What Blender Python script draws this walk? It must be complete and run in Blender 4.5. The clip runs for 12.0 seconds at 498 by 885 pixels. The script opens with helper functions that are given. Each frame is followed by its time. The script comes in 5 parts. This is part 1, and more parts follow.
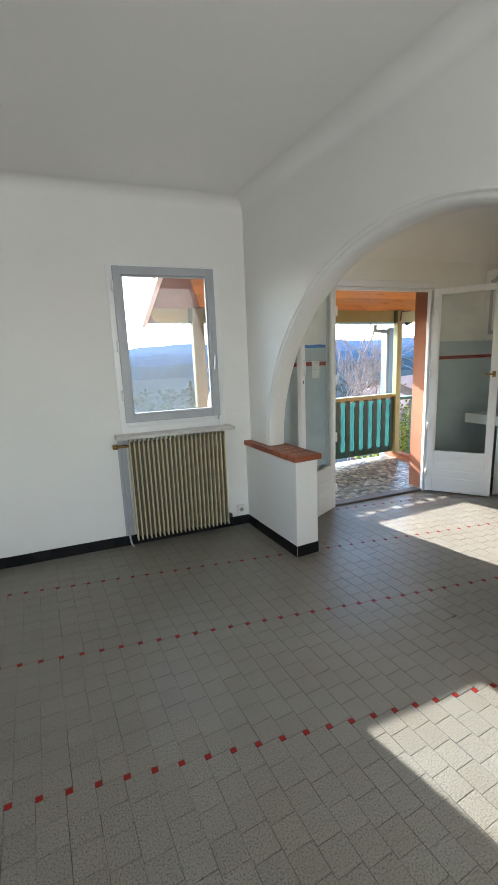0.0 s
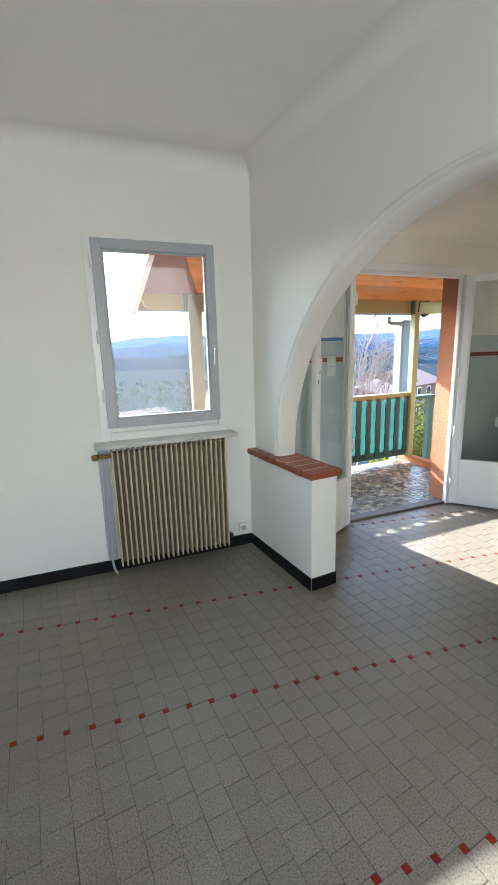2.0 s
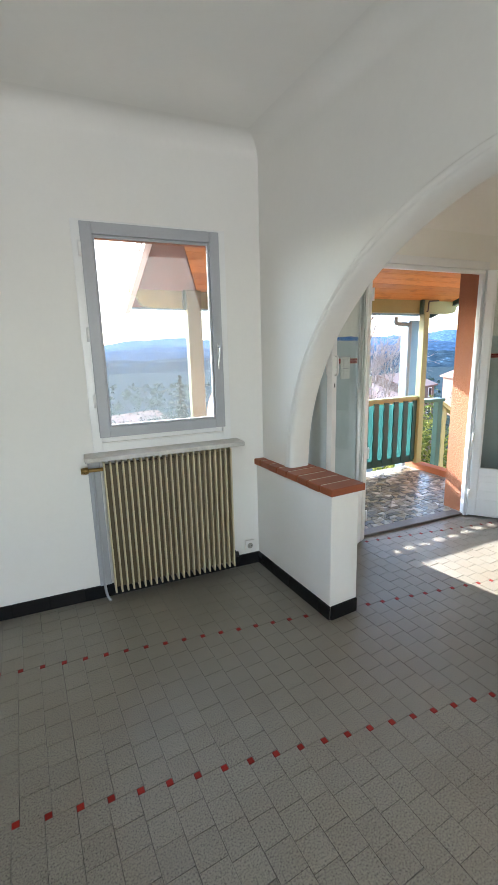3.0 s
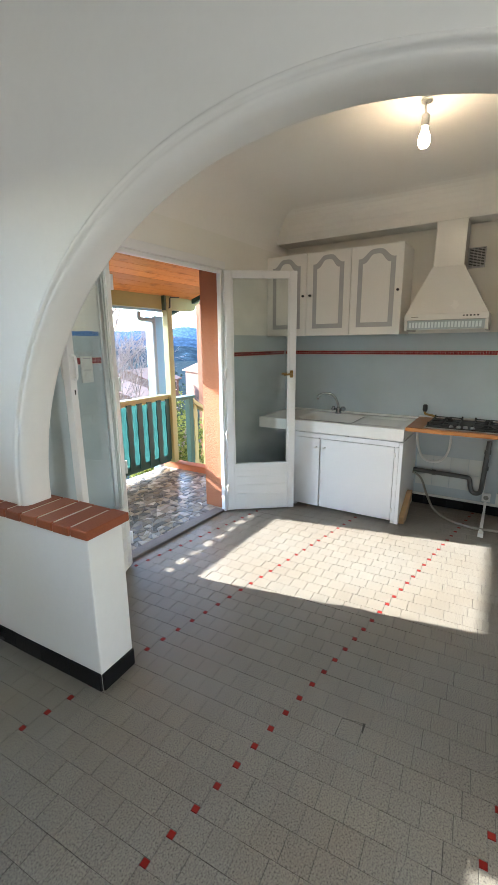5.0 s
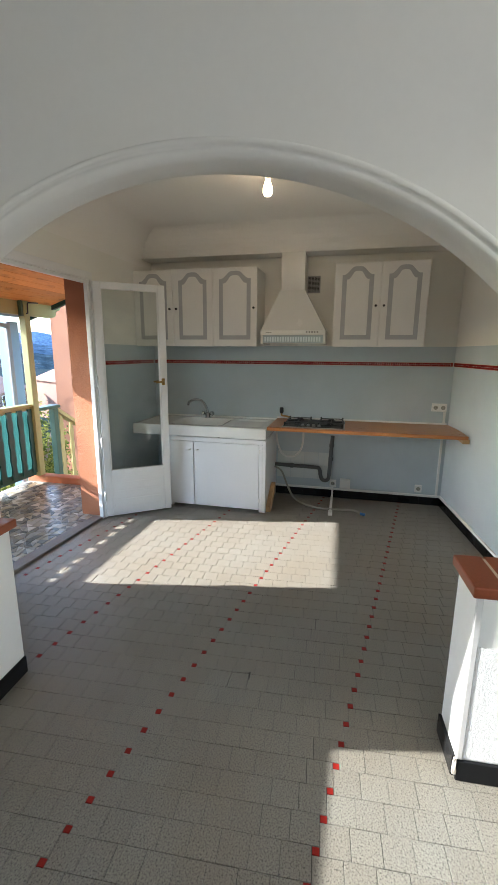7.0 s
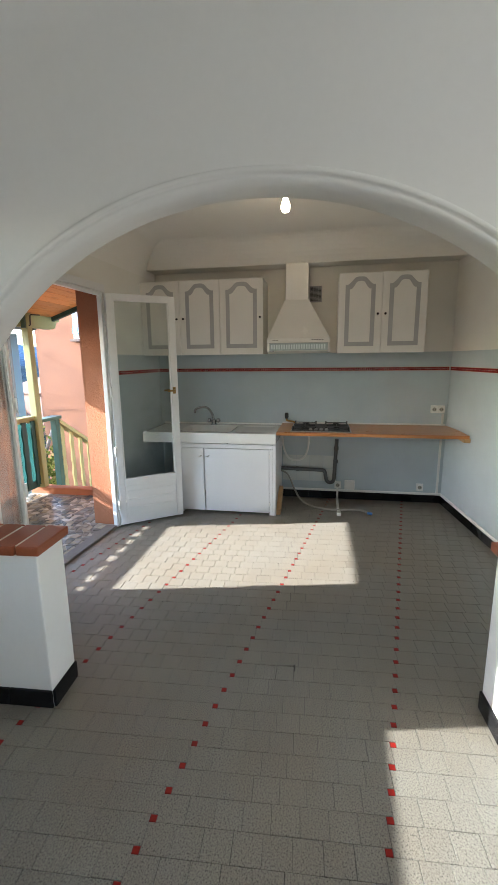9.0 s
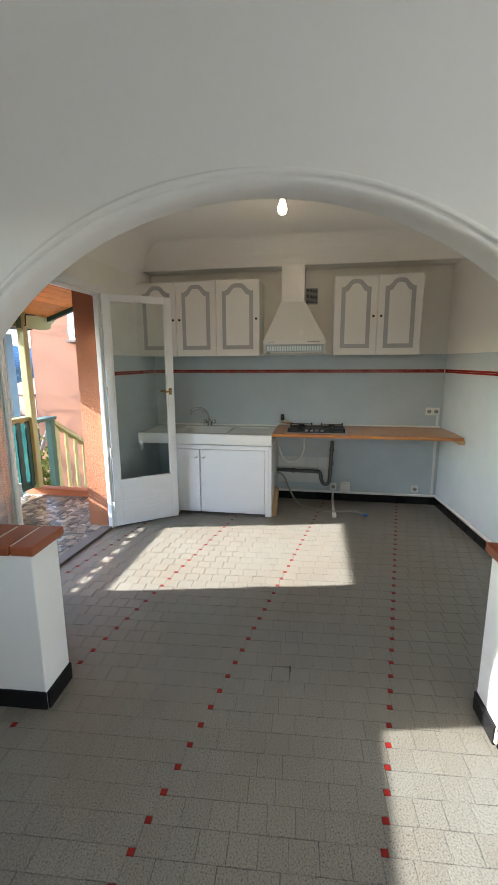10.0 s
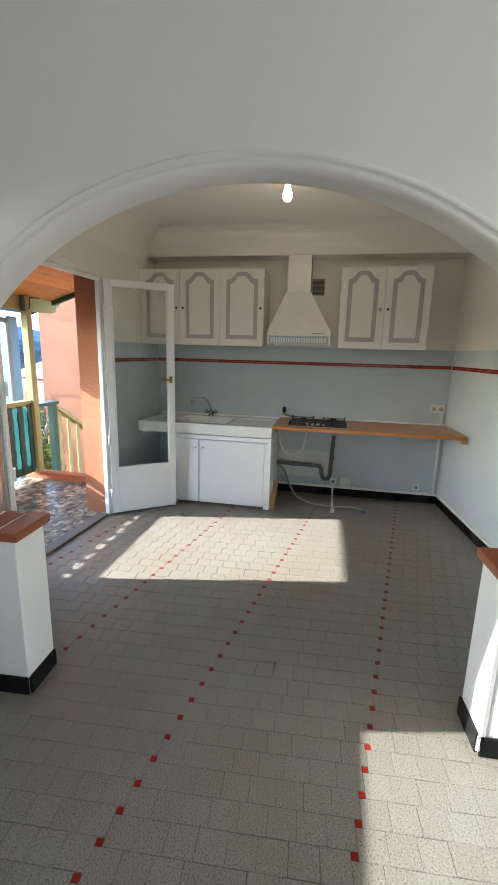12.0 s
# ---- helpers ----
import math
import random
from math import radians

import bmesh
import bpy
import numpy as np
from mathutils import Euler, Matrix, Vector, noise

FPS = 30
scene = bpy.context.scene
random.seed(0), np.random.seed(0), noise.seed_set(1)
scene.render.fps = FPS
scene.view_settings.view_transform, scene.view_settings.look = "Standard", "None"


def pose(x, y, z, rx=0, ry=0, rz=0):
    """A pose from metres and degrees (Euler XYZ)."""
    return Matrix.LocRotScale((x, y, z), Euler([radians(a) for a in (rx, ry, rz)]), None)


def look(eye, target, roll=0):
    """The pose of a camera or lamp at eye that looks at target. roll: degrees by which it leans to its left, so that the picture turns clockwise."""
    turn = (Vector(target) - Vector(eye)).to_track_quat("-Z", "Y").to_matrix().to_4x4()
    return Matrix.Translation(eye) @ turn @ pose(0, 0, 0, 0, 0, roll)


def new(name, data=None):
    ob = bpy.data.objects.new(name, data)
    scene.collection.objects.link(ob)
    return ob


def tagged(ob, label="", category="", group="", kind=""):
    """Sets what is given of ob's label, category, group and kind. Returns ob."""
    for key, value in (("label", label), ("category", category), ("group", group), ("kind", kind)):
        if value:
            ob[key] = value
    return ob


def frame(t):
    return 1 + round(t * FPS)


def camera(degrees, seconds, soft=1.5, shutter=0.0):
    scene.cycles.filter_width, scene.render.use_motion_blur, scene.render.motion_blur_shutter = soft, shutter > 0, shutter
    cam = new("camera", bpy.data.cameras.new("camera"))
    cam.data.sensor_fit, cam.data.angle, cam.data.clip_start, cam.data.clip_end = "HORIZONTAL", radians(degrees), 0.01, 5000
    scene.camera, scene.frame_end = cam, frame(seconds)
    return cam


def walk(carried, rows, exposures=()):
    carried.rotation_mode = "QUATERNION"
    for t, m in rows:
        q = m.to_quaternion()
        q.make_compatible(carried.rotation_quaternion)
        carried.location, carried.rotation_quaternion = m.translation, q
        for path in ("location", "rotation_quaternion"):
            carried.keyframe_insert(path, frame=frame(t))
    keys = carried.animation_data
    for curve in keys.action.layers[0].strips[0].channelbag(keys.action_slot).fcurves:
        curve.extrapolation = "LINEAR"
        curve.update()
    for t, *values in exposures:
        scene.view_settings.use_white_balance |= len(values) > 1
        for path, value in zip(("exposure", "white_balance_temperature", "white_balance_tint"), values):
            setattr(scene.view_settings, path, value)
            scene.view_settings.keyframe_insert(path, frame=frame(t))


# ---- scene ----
EXPOSURE, SOUTH_W, WEST_W = 3.77, 5.9, 0.5
cam = camera(61.6, 12.0)
PATH = [
    (0, (0.382, 0.291, 1.528), (1.156, 2.093, 1.136), -2.3),
    (0.5, (0.428, 0.424, 1.507), (1.209, 2.222, 1.111), -2.4),
    (1, (0.503, 0.565, 1.534), (1.277, 2.359, 1.107), -2.1),
    (1.5, (0.549, 0.655, 1.534), (1.32, 2.451, 1.11), -1.9),
    (2, (0.544, 0.826, 1.548), (1.332, 2.614, 1.119), -1.6),
    (2.5, (0.528, 1.024, 1.529), (1.336, 2.807, 1.122), -1.5),
    (2.7, (0.536, 1.078, 1.53), (1.35, 2.858, 1.119), -1.5),
    (4.3, (0.858, 1.389, 1.526), (2.037, 2.945, 1.094), -1.7),
    (4.5, (0.873, 1.412, 1.53), (2.202, 2.84, 1.089), -1.4),
    (5, (0.872, 1.501, 1.55), (2.528, 2.523, 1.091), -0.5),
    (5.5, (0.848, 1.522, 1.56), (2.675, 2.184, 1.087), 0.3),
    (6, (0.8, 1.504, 1.568), (2.677, 2.04, 1.135), 0.9),
    (6.5, (0.697, 1.461, 1.575), (2.595, 1.927, 1.148), 0.6),
    (7, (0.58, 1.454, 1.564), (2.484, 1.897, 1.142), 0.4),
    (7.5, (0.518, 1.494, 1.585), (2.426, 1.921, 1.163), 0.3),
    (9.5, (0.401, 1.763, 1.565), (2.337, 2.092, 1.183), -0.6),
    (10, (0.406, 1.739, 1.563), (2.343, 2.062, 1.183), -0.3),
    (10.5, (0.434, 1.705, 1.569), (2.37, 2.023, 1.185), 0.1),
    (11, (0.452, 1.686, 1.573), (2.388, 2.005, 1.188), 0.5),
    (11.5, (0.466, 1.67, 1.569), (2.399, 2.005, 1.176), 1.4),
    (12, (0.461, 1.668, 1.568), (2.382, 2.025, 1.143), 1.5),
]
walk(cam, [(t, look(eye, target, roll)) for t, eye, target, roll in PATH], [(0.0, EXPOSURE - 0.20), (1.0, EXPOSURE - 0.06), (2.5, EXPOSURE + 0.06), (4.5, EXPOSURE + 0.12), (5.5, EXPOSURE + 0.08), (7.0, EXPOSURE - 0.27), (9.5, EXPOSURE - 0.19), (12.0, EXPOSURE - 0.15)])

# ---- light ----
SUN_ELEV, SUN_AZ = radians(25.5), radians(-11.7)
world = bpy.data.worlds.new("sky")
scene.world = world
world.use_nodes = True
wn = world.node_tree.nodes
sky = wn.new("ShaderNodeTexSky")
sky.sky_type, sky.sun_disc = "NISHITA", False
sky.air_density, sky.dust_density, sky.ozone_density = 1.1, 0.8, 3.0
sky.sun_elevation, sky.sun_rotation = SUN_ELEV, SUN_AZ
wn["Background"].inputs[1].default_value = 0.15
world.node_tree.links.new(sky.outputs[0], wn["Background"].inputs[0])
sun = new("sun", bpy.data.lights.new("sun", "SUN"))
sun.data.energy, sun.data.angle, sun.data.color = 2.0, radians(0.53), (1.0, 0.985, 0.965)
sun.matrix_world = look((-2, 10, 6), (-2 + math.sin(-SUN_AZ) * math.cos(SUN_ELEV), 10 - math.cos(SUN_AZ) * math.cos(SUN_ELEV), 6 - math.sin(SUN_ELEV)))


def opening_lamp(name, m, w, h, watts):
    """Area lamp for light from an assumed opening that is out of view."""
    a = new(name, bpy.data.lights.new(name, "AREA"))
    a.data.shape, a.data.size, a.data.size_y, a.data.energy, a.data.color = "RECTANGLE", w, h, watts, (0.95, 0.98, 1.0)
    a.matrix_world = m


# Tilted up, so it also stands in for light bounced off the floor.
opening_lamp("lamp_south", pose(0.62, -2.3, 1.5, 128, 0, 0), 0.5, 1.5, SOUTH_W)
# Fill added to brighten the arch wall; no window is known on this side.
opening_lamp("fill_west", pose(-2.86, 0.2, 1.55, 140, 0, -90), 0.8, 1.3, WEST_W)


# ---- materials ----
def nodes_of(name):
    m = bpy.data.materials.new(name)
    m.use_nodes = True
    return m, m.node_tree.nodes, m.node_tree.links, m.node_tree.nodes["Principled BSDF"]


def mix_col(n, l, fac, a, b, mode="MIX"):
    x = n.new("ShaderNodeMix")
    x.data_type, x.blend_type = "RGBA", mode
    for sock, v in ((x.inputs[0], fac), (x.inputs[6], a), (x.inputs[7], b)):
        if isinstance(v, bpy.types.NodeSocket):
            l.new(v, sock)
        else:
            sock.default_value = v if isinstance(v, float) else (*v, 1.0)
    return x.outputs[2]


def noise_of(n, l, scale, detail=3.0, rough=0.55, stretch=(1, 1, 1), distort=0.0):
    g = n.new("ShaderNodeNewGeometry")
    mp = n.new("ShaderNodeMapping")
    mp.inputs["Scale"].default_value = stretch
    l.new(g.outputs["Position"], mp.inputs["Vector"])
    t = n.new("ShaderNodeTexNoise")
    t.inputs["Scale"].default_value, t.inputs["Detail"].default_value, t.inputs["Roughness"].default_value = scale, detail, rough
    t.inputs["Distortion"].default_value = distort
    l.new(mp.outputs[0], t.inputs["Vector"])
    return t.outputs["Fac"]


def ramp(n, l, fac, stops):
    r = n.new("ShaderNodeValToRGB")
    while len(r.color_ramp.elements) < len(stops):
        r.color_ramp.elements.new(0.5)
    for e, (p, c) in zip(r.color_ramp.elements, stops):
        e.position, e.color = p, (*c, 1.0)
    l.new(fac, r.inputs[0])
    return r.outputs[0]


def bump(n, l, b, height, strength, dist=0.01):
    x = n.new("ShaderNodeBump")
    x.inputs["Strength"].default_value, x.inputs["Distance"].default_value = strength, dist
    l.new(height, x.inputs["Height"])
    l.new(x.outputs[0], b.inputs["Normal"])


def shade(c, k):
    return tuple(min(1.0, v * k) for v in c)


def surface(name, col, rough=0.5, var=0.12, scale=3.0, grain=60.0, relief=0.15, metal=0.0, stretch=(1, 1, 1), coarse=0.0):
    """Painted or plain material: slow stains and fine grain in colour and gloss, fine relief."""
    m, n, l, b = nodes_of(name)
    big = noise_of(n, l, scale, 4.0, 0.6, stretch)
    small = noise_of(n, l, grain, 2.0, 0.6, stretch)
    c1 = ramp(n, l, big, ((0.3, shade(col, 1 - var)), (0.7, shade(col, 1 + var))))
    c2 = mix_col(n, l, 0.35, c1, ramp(n, l, small, ((0.3, shade(col, 1 - var)), (0.7, shade(col, 1 + var * 0.7)))))
    l.new(c2, b.inputs["Base Color"])
    rr = ramp(n, l, big, ((0.25, (rough * 0.85,) * 3), (0.75, (min(1, rough * 1.15),) * 3)))
    l.new(rr, b.inputs["Roughness"])
    b.inputs["Metallic"].default_value = metal
    if coarse:
        small = noise_of(n, l, coarse, 5.0, 0.65)
    bump(n, l, b, small, relief, 0.004 if not coarse else 0.012 if coarse > 30 else 0.045)
    return m


def random_of(n, l):
    """A value of its own for each piece: single objects and islands of a joined mesh alike."""
    o, g, a = n.new("ShaderNodeObjectInfo"), n.new("ShaderNodeNewGeometry"), n.new("ShaderNodeMath")
    l.new(o.outputs["Random"], a.inputs[0])
    l.new(g.outputs["Random Per Island"], a.inputs[1])
    f = n.new("ShaderNodeMath")
    f.operation = "FRACT"
    l.new(a.outputs[0], f.inputs[0])
    return f.outputs[0]


def pieces(name, stops, rough=0.4, speck=0.0, relief=0.1, grain=120.0):
    """Pieces that each take a colour from the stops, with specks and fine relief."""
    m, n, l, b = nodes_of(name)
    c = ramp(n, l, random_of(n, l), stops)
    fine = noise_of(n, l, grain, 3.0, 0.7)
    slow = noise_of(n, l, 1.3, 4.0, 0.6)
    c = mix_col(n, l, 1.0, c, ramp(n, l, slow, ((0.3, (0.96, 0.89, 0.81)), (0.7, (1.03, 1.035, 1.03)))), "MULTIPLY")
    if speck:
        dark = ramp(n, l, fine, ((0.33, (1 - speck,) * 3), (0.41, (1 - speck * 0.35,) * 3), (0.47, (1.0, 1.0, 1.0)), (0.68, (1 + speck * 0.45,) * 3)))
        c = mix_col(n, l, 1.0, c, dark, "MULTIPLY")
    l.new(c, b.inputs["Base Color"])
    l.new(ramp(n, l, slow, ((0.3, (rough * 0.8,) * 3), (0.7, (rough * 1.2,) * 3))), b.inputs["Roughness"])
    bump(n, l, b, fine, relief, 0.002)
    return m


def glass_of(name, tint=(0.97, 0.99, 0.98), dirt=0.03, speck=4.0):
    m, n, l, b = nodes_of(name)
    tr, gl, mx, lw, pw, ad = (n.new("ShaderNode" + k) for k in ("BsdfTransparent", "BsdfGlossy", "MixShader", "LayerWeight", "Math", "Math"))
    tr.inputs[0].default_value = (*tint, 1)
    gl.inputs["Roughness"].default_value = 0.01
    # gloss grows towards grazing angles, the same on both faces
    lw.inputs[0].default_value = 0.5
    pw.operation, pw.inputs[1].default_value = "POWER", 4.5
    ad.operation, ad.inputs[1].default_value, ad.inputs[2].default_value = "MULTIPLY_ADD", 0.7, 0.028
    l.new(lw.outputs["Facing"], pw.inputs[0])
    l.new(pw.outputs[0], ad.inputs[0])
    l.new(ad.outputs[0], mx.inputs[0])
    l.new(tr.outputs[0], mx.inputs[1])
    l.new(gl.outputs[0], mx.inputs[2])
    df, m2 = n.new("ShaderNodeBsdfTranslucent"), n.new("ShaderNodeMixShader")
    df.inputs[0].default_value = (0.6, 0.63, 0.62, 1)
    haze = ramp(n, l, noise_of(n, l, speck, 4.0, 0.7), ((0.45, (dirt * 0.3,) * 3), (0.64, (dirt * 1.8,) * 3)))
    l.new(haze, m2.inputs[0])
    l.new(mx.outputs[0], m2.inputs[1])
    l.new(df.outputs[0], m2.inputs[2])
    l.new(m2.outputs[0], n["Material Output"].inputs[0])
    return m


def glow(name, col, strength):
    m, n, l, b = nodes_of(name)
    b.inputs["Base Color"].default_value = (*col, 1)
    b.inputs["Emission Color"].default_value = (*col, 1)
    b.inputs["Emission Strength"].default_value = strength
    return m


def kitchen_paint():
    """Cream wall paint above 1.63 m, blue-grey satin paint below."""
    m, n, l, b = nodes_of("kitchen_paint")
    g, sp, gt = n.new("ShaderNodeNewGeometry"), n.new("ShaderNodeSeparateXYZ"), n.new("ShaderNodeMath")
    l.new(g.outputs["Position"], sp.inputs[0])
    gt.operation, gt.inputs[1].default_value = "GREATER_THAN", 1.63
    l.new(sp.outputs[2], gt.inputs[0])
    big, fine = noise_of(n, l, 2.2, 4.0, 0.6), noise_of(n, l, 45.0, 3.0, 0.6)
    low = ramp(n, l, big, ((0.3, (0.45, 0.515, 0.545)), (0.7, (0.505, 0.57, 0.60))))
    high = ramp(n, l, big, ((0.3, (0.80, 0.78, 0.72)), (0.7, (0.84, 0.825, 0.77))))
    l.new(mix_col(n, l, gt.outputs[0], low, high), b.inputs["Base Color"])
    l.new(ramp(n, l, gt.outputs[0], ((0.0, (0.38,) * 3), (1.0, (0.6,) * 3))), b.inputs["Roughness"])
    bump(n, l, b, fine, 0.12, 0.004)
    return m


def plank_wood():
    m, n, l, b = nodes_of("varnished_pine")
    grain = noise_of(n, l, 9.0, 5.0, 0.65, (1.2, 14, 14), 0.6)
    knots = noise_of(n, l, 5.0, 2.0, 0.5, (1, 2.5, 2.5))
    c = ramp(n, l, grain, ((0.3, (0.34, 0.13, 0.03)), (0.7, (0.64, 0.31, 0.09))))
    c = mix_col(n, l, 0.5, c, ramp(n, l, knots, ((0.25, (0.28, 0.09, 0.02)), (0.42, (0.76, 0.34, 0.09)))))
    v = ramp(n, l, random_of(n, l), ((0.0, (0.6,) * 3), (1.0, (1.15,) * 3)))
    l.new(mix_col(n, l, 1.0, c, v, "MULTIPLY"), b.inputs["Base Color"])
    b.inputs["Roughness"].default_value = 0.35
    bump(n, l, b, grain, 0.2, 0.003)
    return m


def crinkled_render():
    """White trowelled render with raised, crinkled ridges about two centimetres apart."""
    m, n, l, b = nodes_of("crinkled_white_render")
    b.inputs["Base Color"].default_value, b.inputs["Roughness"].default_value = (0.80, 0.79, 0.77, 1), 0.75
    f = noise_of(n, l, 42.0, 3.0, 0.5, (1, 1, 1), 1.4)
    ridge = ramp(n, l, f, ((0.36, (0.0, 0.0, 0.0)), (0.47, (0.7, 0.7, 0.7)), (0.50, (1.0, 1.0, 1.0)), (0.53, (0.7, 0.7, 0.7)), (0.64, (0.1, 0.1, 0.1))))
    bump(n, l, b, ridge, 0.4, 0.005)
    return m


WHITE = surface("white_wall_paint", (0.80, 0.785, 0.745), 0.65, 0.025, 1.6, 35, 0.10)
CEIL = surface("white_ceiling_paint", (0.83, 0.815, 0.775), 0.8, 0.02, 1.2, 30, 0.10)
CREAMC = surface("cream_ceiling_paint", (0.86, 0.84, 0.80), 0.7, 0.025, 1.2, 30, 0.10)
ROUGHC = crinkled_render()
KPAINT = kitchen_paint()
TRIM = surface("white_gloss_paint", (0.80, 0.80, 0.785), 0.32, 0.03, 5, 80, 0.06)
GREYF = surface("grey_window_paint", (0.40, 0.41, 0.43), 0.4, 0.06, 5, 80, 0.08)
BLACKT = pieces("black_skirting_tile", ((0.0, (0.010, 0.011, 0.013)), (1.0, (0.018, 0.018, 0.019))), 0.26, 0.0, 0.05, 30)
BLACKT.node_tree.nodes["Principled BSDF"].inputs["Specular IOR Level"].default_value = 0.12
BRICK = pieces("terracotta_cap", ((0.0, (0.235, 0.056, 0.020)), (0.5, (0.27, 0.070, 0.026)), (1.0, (0.32, 0.092, 0.036))), 0.42, 0.12, 0.25, 90)
MORTAR = surface("pale_mortar", (0.62, 0.55, 0.47), 0.9, 0.12, 12, 120, 0.4)
GROUT = surface("dark_floor_joint", (0.048, 0.045, 0.04), 0.9, 0.25, 4, 150, 0.3)
TILE = pieces("speckled_granite_tile", ((0.0, (0.200, 0.188, 0.164)), (0.5, (0.208, 0.197, 0.172)), (1.0, (0.216, 0.206, 0.180))), 0.42, 0.78, 0.10, 170)
REDT = pieces("red_inset_tile", ((0.0, (0.20, 0.012, 0.009)), (1.0, (0.28, 0.018, 0.013))), 0.55, 0.1, 0.08, 200)
REDT.node_tree.nodes["Principled BSDF"].inputs["Specular IOR Level"].default_value = 0.15
REDB = pieces("red_mosaic", ((0.0, (0.20, 0.015, 0.014)), (1.0, (0.34, 0.03, 0.024))), 0.25, 0.0, 0.05, 60)
CRAZY = pieces("broken_marble", ((0.0, (0.02, 0.02, 0.019)), (0.18, (0.07, 0.062, 0.045)), (0.32, (0.30, 0.25, 0.16)), (0.46, (0.10, 0.105, 0.10)), (0.60, (0.38, 0.35, 0.28)), (0.76, (0.04, 0.045, 0.043)), (0.9, (0.20, 0.155, 0.09)), (1.0, (0.55, 0.53, 0.47))), 0.32, 0.15, 0.1, 40)
STONEJ = surface("cement_joint", (0.40, 0.38, 0.35), 0.9, 0.1, 6, 90, 0.3)
DARKJ = surface("grey_cement_joint", (0.24, 0.23, 0.205), 0.8, 0.15, 6, 90, 0.3)
SILL = surface("dark_worn_stone", (0.15, 0.138, 0.125), 0.6, 0.25, 8, 60, 0.3)
ORANGE = surface("orange_render", (0.38, 0.140, 0.066), 0.85, 0.07, 3, 60, 0.7, coarse=55.0)
PINK = surface("pink_house_render", (0.27, 0.108, 0.055), 0.9, 0.06, 0.6, 25, 0.3)
SOFFIT = surface("pale_pink_soffit", (0.21, 0.125, 0.105), 0.85, 0.25, 14, 70, 0.4)
PINE = plank_wood()
YELLOW = surface("yellow_wood_paint", (0.262, 0.284, 0.120), 0.45, 0.08, 6, 60, 0.12)
# Same yellow paint, darkened in colour to offset bounced light on the left post.
YELLOW_DIM = surface("dimmed_yellow_wood_paint", (0.155, 0.185, 0.10), 0.5, 0.08, 6, 60, 0.12)
# Same yellow paint, its colour brightened for the sky-lit stair railing.
YELLOW_LIT = surface("sky_lit_yellow_paint", (0.36, 0.29, 0.11), 0.45, 0.08, 6, 60, 0.12)
GREEN = surface("green_wood_paint", (0.032, 0.080, 0.052), 0.45, 0.12, 6, 60, 0.12)
DKGREEN = surface("dark_green_wood_paint", (0.010, 0.055, 0.048), 0.5, 0.15, 6, 60, 0.12)
PALEBLUE = surface("pale_blue_paint", (0.16, 0.275, 0.35), 0.5, 0.05, 4, 60, 0.1)
CABW = surface("white_cabinet_lacquer", (0.79, 0.77, 0.73), 0.38, 0.03, 4, 70, 0.05)
CABG = surface("grey_cabinet_line", (0.42, 0.415, 0.42), 0.5, 0.06, 6, 80, 0.08)
SINKW = surface("white_ceramic", (0.80, 0.80, 0.78), 0.12, 0.02, 6, 60, 0.03)
UNITW = surface("white_melamine", (0.78, 0.79, 0.80), 0.35, 0.02, 4, 60, 0.03)
HOODW = surface("white_enamel", (0.80, 0.79, 0.75), 0.25, 0.02, 4, 60, 0.03)
HOODD = surface("smoky_blue_plastic", (0.42, 0.50, 0.52), 0.3, 0.04, 6, 60, 0.03)
HOODB = surface("pale_blue_plastic", (0.74, 0.82, 0.83), 0.3, 0.03, 4, 60, 0.03)
WORKTOP = surface("orange_beech_laminate", (0.47, 0.19, 0.062), 0.3, 0.10, 4, 40, 0.05, stretch=(8, 0.8, 8))
PINEBLK = surface("raw_pine", (0.55, 0.36, 0.19), 0.6, 0.15, 5, 50, 0.2, stretch=(1, 1, 5))
CHROME = surface("chrome", (0.42, 0.43, 0.45), 0.07, 0.02, 5, 60, 0.01, 1.0)
STEEL = surface("brushed_steel", (0.5, 0.5, 0.5), 0.3, 0.05, 5, 90, 0.05, 1.0)
IRON = surface("black_cast_iron", (0.012, 0.012, 0.013), 0.5, 0.2, 12, 120, 0.2)
BRASS = surface("worn_brass", (0.36, 0.23, 0.08), 0.3, 0.12, 20, 120, 0.05, 1.0)
PVCG = surface("dark_grey_pvc", (0.10, 0.105, 0.105), 0.4, 0.1, 10, 80, 0.05)
HOSE = surface("grey_hose", (0.33, 0.32, 0.28), 0.5, 0.08, 10, 90, 0.08)
PLAST = surface("white_plastic", (0.78, 0.77, 0.74), 0.35, 0.03, 10, 90, 0.03)
DARK = surface("dark_recess", (0.015, 0.015, 0.015), 0.7, 0.1, 10, 90, 0.05)
BLUEP = surface("blue_plastic", (0.05, 0.20, 0.55), 0.4, 0.05, 10, 90, 0.05)
RADC = surface("cream_radiator_enamel", (0.64, 0.55, 0.36), 0.35, 0.05, 5, 70, 0.05)
RADD = surface("dark_fin_gap_core", (0.115, 0.088, 0.04), 0.55, 0.1, 5, 70, 0.05)
MARBLE = surface("worn_pale_marble", (0.55, 0.53, 0.49), 0.35, 0.25, 9, 40, 0.1)
WTILE = pieces("white_wall_tile", ((0.0, (0.60, 0.64, 0.64)), (1.0, (0.68, 0.71, 0.71))), 0.2, 0.0, 0.05, 40)
GLASS = glass_of("window_glass")
DUSTY = glass_of("dusty_window_glass", (0.89, 0.905, 0.905), dirt=0.030, speck=300.0)
PIPEG = surface("grey_downpipe_paint", (0.20, 0.215, 0.225), 0.5, 0.06, 6, 60, 0.05)
SILLW = surface("pale_grey_bead", (0.62, 0.60, 0.58), 0.6, 0.06, 8, 80, 0.1)
